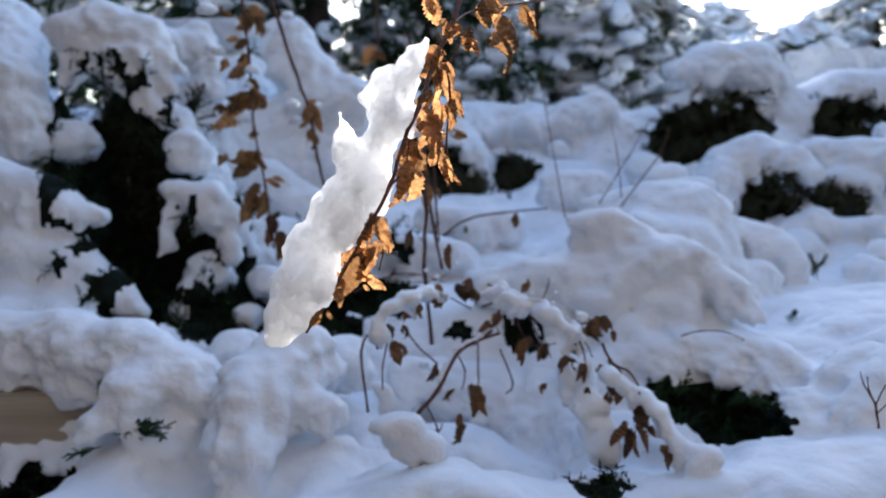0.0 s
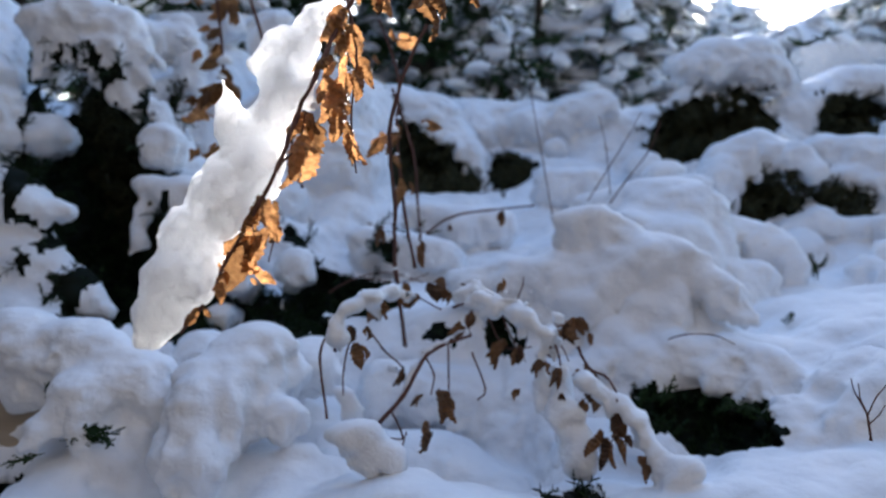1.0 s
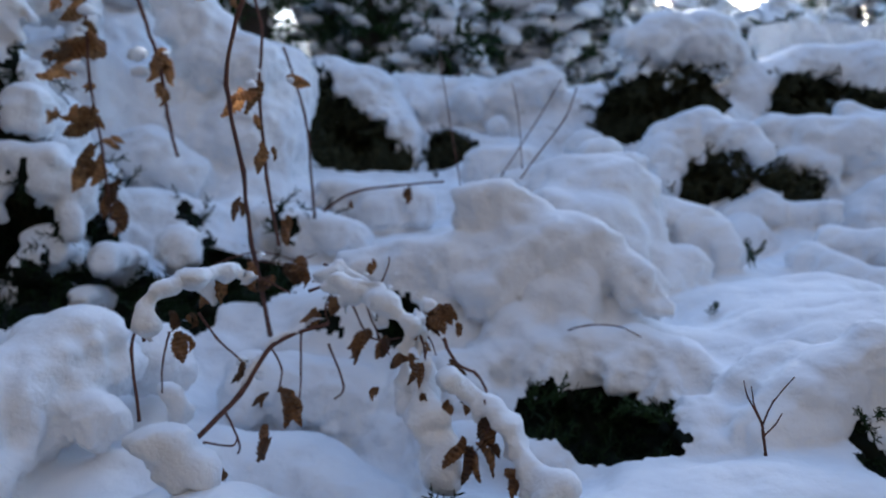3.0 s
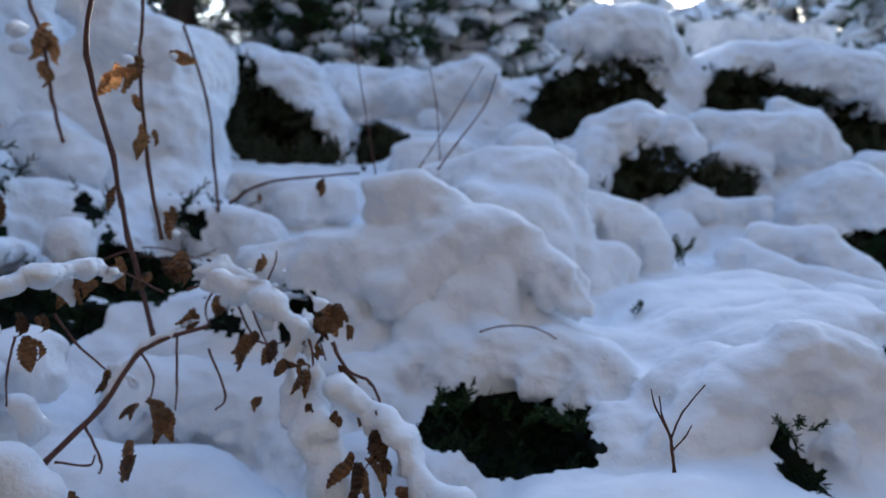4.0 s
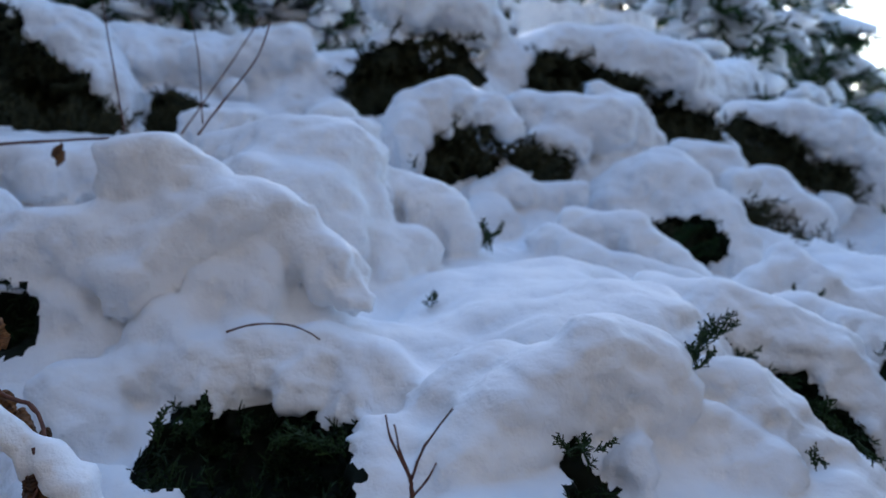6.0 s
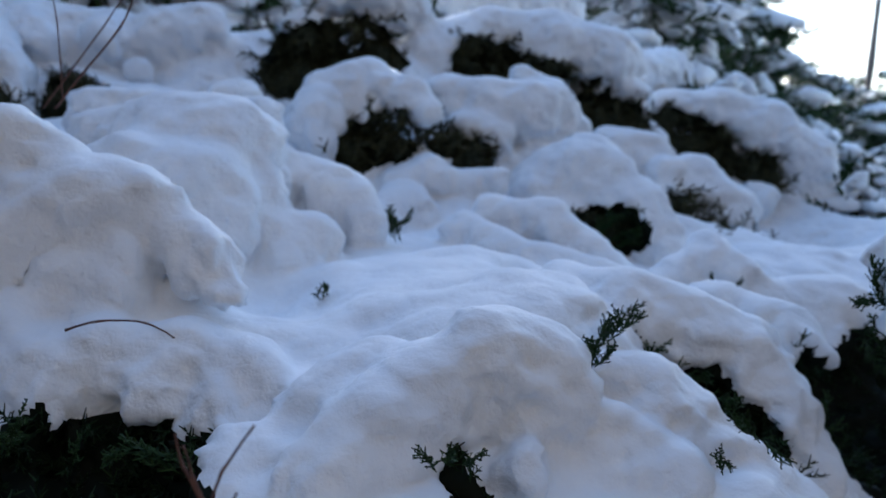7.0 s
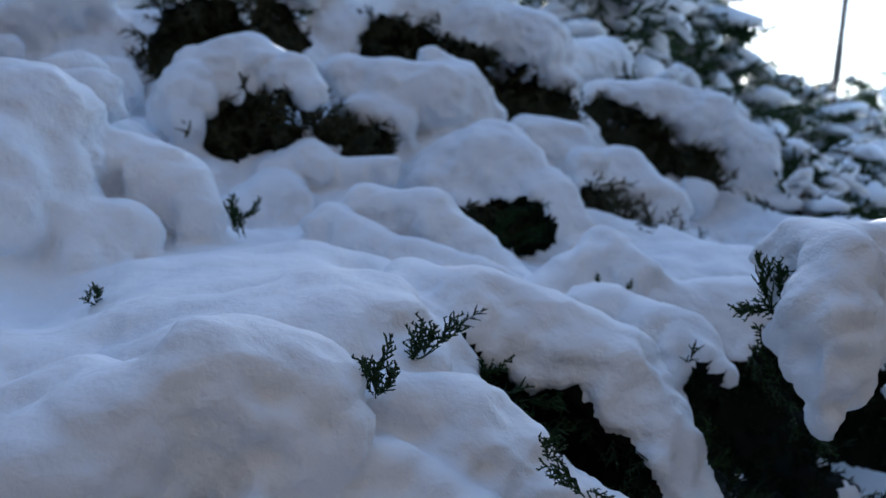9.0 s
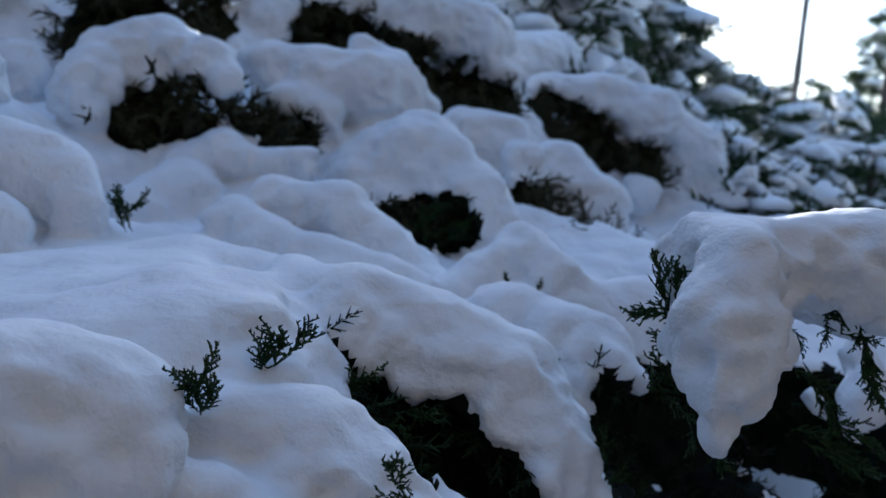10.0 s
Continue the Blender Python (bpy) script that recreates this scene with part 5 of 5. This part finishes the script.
leaf(stem, (0.404, 1.252, 0.805), (0.418, 1.249, 0.774), .5)
leaf(stem, (0.033, 1.537, 1.069), (0.055, 1.533, 1.026), .6)
leaf(stem, (0.012, 1.534, 1.047), (-0.010, 1.532, 1.026), .6)
leaf(stem, (-0.075, 1.533, 1.036), (-0.091, 1.529, 1.004), .6)
leaf(stem, (-0.009, 1.258, 0.800), (-0.013, 1.256, 0.776), .6)
leaf(stem, (0.205, 1.380, 0.892), (0.200, 1.378, 0.873), .5)
leaf(stem, (0.126, 1.531, 1.005), (0.109, 1.528, 0.972), .5)
leaf(stem, (0.238, 2.229, 1.175), (0.219, 2.225, 1.121), .5)
leaf(stem, (0.083, 2.226, 1.145), (0.077, 2.224, 1.118), .5)
leaf(stem, (0.175, 1.467, 0.964), (0.154, 1.462, 0.912), .5)
leaf(stem, (0.103, 1.450, 0.998), (0.082, 1.447, 0.967), .5)
leaf(stem, (0.024, 1.416, 0.871), (0.009, 1.413, 0.840), .4)
leaf(stem, (-0.014, 1.401, 0.926), (-0.024, 1.397, 0.886), .4)
leaf(stem, (0.216, 1.447, 0.958), (0.206, 1.442, 0.917), .5)
leaf(stem, (0.383, 1.265, 0.842), (0.392, 1.263, 0.815), .5)
leaf(stem, (0.316, 1.320, 0.890), (0.312, 1.317, 0.862), .5)
leaf(stem, (0.414, 1.231, 0.800), (0.405, 1.228, 0.764), .5)
leaf(stem, (0.165, 1.444, 0.937), (0.160, 1.441, 0.906), .4)
leaf(stem, (-0.097, 1.330, 1.019), (-0.106, 1.327, 0.991), .5)
leaf(stem, (-0.066, 1.393, 1.048), (-0.080, 1.390, 1.018), .5)
leaf(stem, (0.066, 1.537, 1.069), (0.044, 1.533, 1.026), .6)
leaf(stem, (-0.609, 2.065, 1.763), (-0.633, 2.062, 1.732), .6)
leaf(stem, (-0.594, 2.064, 1.755), (-0.571, 2.061, 1.724), .6)
leaf(stem, (-0.540, 2.056, 1.677), (-0.586, 2.054, 1.647), .6)
leaf(stem, (-0.587, 2.051, 1.616), (-0.610, 2.048, 1.585), .5)
leaf(stem, (-0.508, 2.062, 1.739), (-0.485, 2.055, 1.677), .6)
leaf(stem, (-0.587, 2.039, 1.492), (-0.634, 2.039, 1.485), .4)
leaf(stem, (-0.603, 2.040, 1.500), (-0.611, 2.035, 1.454), .4)
leaf(stem, (-0.588, 2.027, 1.369), (-0.611, 2.023, 1.330), .5)
leaf(stem, (-0.541, 2.027, 1.376), (-0.557, 2.024, 1.338), .5)
leaf(stem, (-0.495, 2.026, 1.368), (-0.518, 2.022, 1.330), .5)
leaf(stem, (-0.370, 2.087, 1.496), (-0.394, 2.081, 1.432), .5)
leaf(stem, (-0.354, 2.085, 1.480), (-0.331, 2.079, 1.416), .5)
leaf(stem, (-0.366, 2.081, 1.432), (-0.379, 2.076, 1.377), .5)
leaf(stem, (-0.370, 2.088, 1.511), (-0.339, 2.086, 1.488), .5)
leaf(stem, (0.257, 1.435, 0.934), (0.248, 1.432, 0.890), .5)
leaf(stem, (0.265, 1.430, 0.911), (0.273, 1.423, 0.863), .5)
leaf(stem, (0.255, 1.419, 0.877), (0.242, 1.418, 0.838), .5)
leaf(stem, (0.318, 1.409, 0.923), (0.335, 1.401, 0.889), .5)
leaf(stem, (0.335, 1.403, 0.904), (0.354, 1.394, 0.862), .45)
leaf(stem, (0.353, 1.385, 0.878), (0.345, 1.383, 0.838), .5)
leaf(stem, (0.269, 1.435, 0.965), (0.283, 1.428, 0.926), .5)
leaf(stem, (0.286, 1.446, 1.005), (0.320, 1.435, 0.975), .6)
leaf(stem, (-0.023, 1.453, 1.069), (0.001, 1.449, 1.025), .5)
leaf(stem, (-0.059, 1.392, 1.058), (-0.040, 1.387, 1.016), .5)
leaf(stem, (0.050, 1.494, 1.074), (0.070, 1.488, 1.024), .5)

twig(bough, 0.007, 0.0026, (-1.0, 0.5, 0.0), (-0.95, 0.55, 1.0), (-0.75, 0.6, 1.9), (-0.3, 0.72, 2.15), (-0.02, 0.66, 1.75), (0.021, 0.638, 1.509))

clump = Drift(0.012)
clump.roll((-0.022, 0.566, 1.426, 0.004), (-0.032, 0.560, 1.411, 0.011), (-0.047, 0.556, 1.386, 0.018), (-0.057, 0.550, 1.358, 0.019), (-0.068, 0.540, 1.329, 0.015), (-0.077, 0.535, 1.299, 0.020), (-0.098, 0.530, 1.270, 0.024), (-0.121, 0.525, 1.244, 0.021), (-0.129, 0.515, 1.217, 0.025), (-0.141, 0.510, 1.193, 0.020), (-0.147, 0.505, 1.173, 0.008))
clump.roll((-0.097, 0.530, 1.359, 0.003), (-0.093, 0.533, 1.341, 0.007), (-0.087, 0.535, 1.316, 0.012))
clump.roll((-0.109, 0.522, 1.229, 0.010), (-0.104, 0.520, 1.222, 0.006))
clump.roll((-0.072, 0.536, 1.277, 0.012), (-0.063, 0.536, 1.283, 0.006))
clump.roll((-0.042, 0.550, 1.358, 0.011), (-0.037, 0.550, 1.346, 0.004))
clump.roll((-0.064, 0.552, 1.390, 0.008), (-0.074, 0.550, 1.372, 0.007))
clump.roll((-0.154, 0.507, 1.189, 0.009), (-0.155, 0.503, 1.170, 0.003))
clump.roll((-0.140, 0.527, 1.244, 0.008), (-0.127, 0.527, 1.254, 0.012))
tagged(new("snow_lump", skin_rolls("snow_lump", clump.rolls, 0.006, 0.0022, CLUMP, 2.0)), "lump of crystalline snow clinging to the leafy branch", "snow")


# ---- shrubs, trees and houses behind ----
def lump_mesh(dice, n, fine=2):
    """A flattened, irregular pad of snow, about one wide."""
    bm = bmesh.new()
    bmesh.ops.create_icosphere(bm, subdivisions=fine, radius=0.5)
    pts = np.array([v.co for v in bm.verts])
    push = 1 + 0.35 * smooth_noise(pts + 7.3 * n, 0.42) + 0.16 * smooth_noise(pts + 3.1 * n, 0.19)
    for v, p in zip(bm.verts, push):
        v.co *= p
        v.co.z *= 0.62 if v.co.z > 0 else 0.38
    verts = np.array([v.co for v in bm.verts])
    faces = [tuple(v.index for v in f.verts) for f in bm.faces]
    bm.free()
    return verts, faces


LUMPS = [lump_mesh(DICE, n) for n in range(8)]
FAR_LUMPS = [lump_mesh(DICE, n, 1) for n in range(8)]


CLOT_SHAPES = [mesh_from("snow_clot", LUMPS[n][0].tolist(), LUMPS[n][1], CLUMP) for n in range(4)]


def clot(place, size):
    """A small bit of snow caught on a twig."""
    ob = tagged(new("snow_clot", DICE.choice(CLOT_SHAPES)), "small bit of snow caught on a twig", "snow", "snow bits on the twigs")
    ob.matrix_basis = Matrix.Translation(place) @ Matrix.Rotation(DICE.uniform(0, 6.28), 4, "Z") @ Matrix.Diagonal((size, size, 1.3 * size, 1))


clot((-0.604, 2.033, 1.641), 0.0400)
clot((-0.627, 2.034, 1.651), 0.0277)
clot((-0.620, 2.031, 1.621), 0.0246)
clot((-0.509, 2.027, 1.590), 0.0400)
clot((-0.520, 2.023, 1.548), 0.0246)
clot((-0.536, 2.015, 1.460), 0.0430)
clot((-0.634, 2.044, 1.754), 0.0553)
clot((-0.414, 2.067, 1.494), 0.0472)
clot((-0.403, 2.063, 1.455), 0.0409)
clot((-0.343, 2.067, 1.502), 0.0157)
clot((-0.425, 2.112, 1.749), 0.0381)
clot((-0.042, 1.618, 1.387), 0.0201)
clot((-0.032, 1.621, 1.413), 0.0112)
clot((0.025, 1.640, 1.398), 0.0159)
clot((-0.037, 1.633, 1.336), 0.0091)
clot((-0.030, 0.541, 1.341), 0.0069)
clot((-0.055, 0.541, 1.330), 0.0079)
clot((0.182, 1.432, 1.066), 0.0093)
clot((0.221, 1.415, 1.047), 0.0107)
clot((0.284, 1.401, 1.002), 0.0092)
clot((0.267, 1.376, 0.934), 0.0105)
clot((0.285, 1.360, 0.912), 0.0104)
clot((0.307, 1.358, 0.912), 0.0089)
clot((0.110, 1.467, 1.020), 0.0095)
clot((0.058, 1.475, 1.028), 0.0079)
clot((0.230, 1.436, 1.066), 0.0078)
clot((-0.035, 1.517, 1.102), 0.0102)
clot((-0.011, 1.545, 1.083), 0.0126)
clot((0.036, 1.598, 1.105), 0.0130)


def snowy_tree(x, y, base, top, spread, pads, pad_size, label, name, leafy=4, lumps=LUMPS):
    """An upright evergreen: trunk, tiers of boughs with dark sprays, and pads of snow that lie on them."""
    tree = tagged(new(name), label, "tree")
    tree.location = (x, y, 0)
    part("trunk", mesh_from("trunk", *tube([(0, 0, 0), (0.04, 0.02, top * 0.5), (0, 0, top * 0.97)], 0.05 + 0.02 * top, 0.012), BARK_DARK), tree)
    verts, faces, count, places = [], [], 0, []
    for n in range(pads):
        s = (n + DICE.random()) / pads
        z = base + (top - base) * s
        reach = spread * (1 - s * 0.8) ** 0.75 * DICE.uniform(0.35, 1.05)
        turn = DICE.uniform(0, 6.283)
        at = np.array((reach * math.cos(turn), reach * math.sin(turn), z - 0.25 * reach))
        size = pad_size * DICE.uniform(0.4, 1.5) * (1.1 - 0.4 * s)
        shape, tris = DICE.choice(lumps)
        long = DICE.uniform(1.0, 2.2)
        m = Matrix.Rotation(turn, 3, "Z") @ Matrix.Rotation(DICE.uniform(-0.2, 0.85), 3, "Y") @ Matrix.Diagonal((long * size, DICE.uniform(0.6, 1.0) * size, size * 0.8))
        verts.append(shape @ np.array(m).T + at)
        faces.append(np.array(tris) + count)
        count += len(shape)
        for _ in range(leafy):
            off = np.array((DICE.uniform(-0.6, 0.6) * size, DICE.uniform(-0.6, 0.6) * size, DICE.uniform(-0.45, -0.1) * size))
            way = (math.cos(turn) + DICE.uniform(-0.9, 0.9), math.sin(turn) + DICE.uniform(-0.9, 0.9), DICE.uniform(-0.7, 0.5))
            places.append((at + off, way, size * DICE.uniform(0.6, 1.2)))
    part("crown", foliage_mesh("crown", places, JUNIPER, FAR_SPRAYS), tree, kind="stuff")
    part("snow", mesh_arrays("tree_snow", np.concatenate(verts), np.zeros((0, 4), int), np.concatenate(faces), CLUMP, True), tree, kind="stuff")
    return tree


SHRUB_LABEL = "snow-laden evergreen shrub with dark foliage behind the bank"
# Tops from x -2.4 to -0.1 rise unseen, added to block sky light.
for x, y, base, top, spread, pads, size, leafy in (
        (-3.4, 4.4, 0.6, 2.9, 1.0, 140, 0.34, 4), (-2.4, 4.5, 0.7, 3.6, 1.0, 170, 0.30, 6), (-1.5, 4.9, 0.9, 4.3, 1.0, 190, 0.28, 7),
        (-0.8, 4.9, 0.9, 4.4, 0.9, 130, 0.20, 15), (-0.1, 5.0, 0.9, 4.2, 0.85, 130, 0.20, 15), (0.65, 5.1, 0.9, 2.8, 0.75, 260, 0.20, 2),
        # The narrow shrub at x 1.45 is added to block the sun.
        (1.15, 4.9, 0.9, 2.50, 0.65, 280, 0.19, 2), (1.45, 4.95, 0.9, 2.45, 0.4, 140, 0.17, 2), (1.75, 5.2, 0.9, 2.10, 0.75, 260, 0.20, 2), (0.35, 4.7, 0.9, 2.2, 0.6, 240, 0.18, 3), (2.4, 5.2, 0.9, 2.25, 0.6, 150, 0.28, 4),
        (3.65, 5.2, 0.8, 2.7, 0.6, 150, 0.30, 4), (4.0, 5.3, 0.5, 2.5, 0.9, 150, 0.32, 4)):
    snowy_tree(x, y, base, top, spread, pads, size, SHRUB_LABEL, "evergreen_shrub", leafy)
for x, y, base, top, spread, pads, size in (
        (3.62, 3.25, 0.35, 1.15, 0.42, 70, 0.17), (3.35, 3.85, 0.7, 1.62, 0.42, 70, 0.18), (3.95, 3.75, 0.5, 1.40, 0.45, 70, 0.18), (3.05, 4.45, 0.9, 1.78, 0.45, 70, 0.20),
        (6.1, 7.7, 0.6, 4.5, 1.4, 120, 0.34), (6.5, 7.5, 0.5, 2.85, 0.8, 110, 0.28), (4.9, 6.7, 0.5, 3.0, 1.05, 100, 0.28), (7.6, 7.6, 0.4, 2.35, 1.1, 80, 0.32), (4.3, 4.0, 0.2, 1.35, 0.7, 60, 0.22),
        (5.5, 4.7, 0.2, 1.45, 0.8, 60, 0.24), (6.9, 5.2, 0.2, 1.55, 0.9, 60, 0.26), (7.8, 6.5, 0.3, 2.0, 1.0, 70, 0.28), (9.0, 6.4, 0.3, 1.5, 1.0, 60, 0.30)):
    snowy_tree(x, y, base, top, spread, round(1.2 * pads), 1.12 * size, "evergreen with dark layered boughs under clumps of snow", "evergreen_tree", 9)
for x, y, top, spread in ((-5.2, 7.0, 4.6, 1.5), (-3.4, 7.3, 4.8, 1.5), (-1.9, 7.0, 4.4, 1.4), (-0.6, 7.2, 4.6, 1.3), (0.05, 6.5, 4.0, 0.9), (0.6, 7.4, 4.2, 1.2), (1.55, 7.3, 3.0, 1.0), (2.4, 7.2, 2.7, 1.0), (3.4, 7.4, 2.7, 1.1), (4.3, 7.6, 3.2, 1.0),
                          (0.4, 8.8, 4.0, 1.2), (1.3, 8.6, 3.5, 1.1), (2.2, 8.7, 3.4, 1.1), (3.2, 8.8, 3.2, 1.0), (4.4, 8.8, 3.2, 1.0)):
    snowy_tree(x, y, 0.6, top, spread, 400 if x > -0.2 else 110, 0.27 if x > -0.2 else 0.38, "dark layered evergreen behind the bank with snow on its boughs", "evergreen_tree", 1 if x > -0.2 else 5, FAR_LUMPS)
for x, y, top, spread in ((24.5, 20, 4.4, 2.2), (27, 24, 5.4, 2.4), (30, 24, 5.2, 2.4), (30, 21, 5.0, 2.4), (33, 22, 5.5, 2.6), (27, 20.5, 10.0, 2.6), (36, 26, 6.0, 2.8)):
    snowy_tree(x, y, 0.6, top, spread, 70, 0.6, "distant dark evergreen dusted with snow", "distant_tree", 34, FAR_LUMPS)


def boxed(name, size, mat, bevel=0.01):
    bm = bmesh.new()
    bmesh.ops.create_cube(bm, size=1.0)
    for v in bm.verts:
        v.co = Vector((v.co.x * size[0], v.co.y * size[1], v.co.z * size[2]))
    bmesh.ops.bevel(bm, geom=bm.edges[:], offset=bevel, segments=2, affect="EDGES")
    me = bpy.data.meshes.new(name)
    bm.to_mesh(me)
    bm.free()
    me.materials.append(mat)
    return me


beam = tagged(new("timber_beam", boxed("timber_beam", (1.6, 0.15, 0.17), TIMBER, 0.006)), "weathered tan timber beam capped with snow", "beam")
beam.matrix_basis = pose(-1.53, 1.50, 0.765, 0, 0, 4)
# Unseen wall, added to keep southern sky off the bank's front.
tagged(new("sky_blocker_south", boxed("sky_blocker_south", (16, 0.3, 8.0), BLOCKER_BROWN)), "unseen dark brown wall added to block sky light from the south", "wall", kind="structure").location = (1, -1.75, 4.0)

# Unseen slab, added so less light bounces up onto the snow.
tagged(new("bounce_blocker", boxed("bounce_blocker", (7.0, 2.35, 0.04), BOUNCE_DARK, 0.01)), "unseen dark slab added to cut light bounced off the ground", "path", kind="structure").location = (1.15, -0.4, 0.0)
# Unseen side walls, added to cut low sky light from both sides.
tagged(new("sky_blocker_west", boxed("sky_blocker_west", (0.3, 5.0, 4.0), BLOCKER_BROWN)), "unseen dark brown side wall added to block low sky light", "wall", kind="structure").location = (-2.7, 0.6, 2.0)
tagged(new("sky_blocker_east", boxed("sky_blocker_east", (0.3, 4.0, 4.0), BLOCKER_BROWN)), "unseen dark brown side wall added to block low sky light", "wall", kind="structure").location = (5.0, 0.1, 2.0)

pole = tagged(new("utility_pole"), "slim dark wooden utility pole against the sky", "pole")
part("shaft", mesh_from("shaft", *tube([(22.9, 20.8, 0), (22.95, 20.8, 5), (23.0, 20.8, 11)], 0.13, 0.10, 10), POLE_WOOD), pole)

house = tagged(new("house"), "distant pale house with a snow-covered gable roof", "house")
verts = [(-3.5, 0, 0), (3.5, 0, 0), (3.5, 0, 5), (0, 0, 7.9), (-3.5, 0, 5), (-3.5, 8, 0), (3.5, 8, 0), (3.5, 8, 5), (0, 8, 7.9), (-3.5, 8, 5)]
faces = [(0, 1, 2, 3, 4), (9, 8, 7, 6, 5), (1, 6, 7, 2), (5, 0, 4, 9)]
walls = part("wall", mesh_from("house_wall", verts, faces, PALE_SIDING, False), house)
for side in (-1, 1):
    roof = part("roof", boxed("roof", (5.0, 9.0, 0.3), SNOW, 0.06), house, "snow-covered roof slope")
    roof.matrix_basis = pose(side * 1.85, 4, 6.6, 0, side * 39.6, 0)
house.matrix_basis = pose(36.4, 35.8, -1.6, 0, 0, -62)
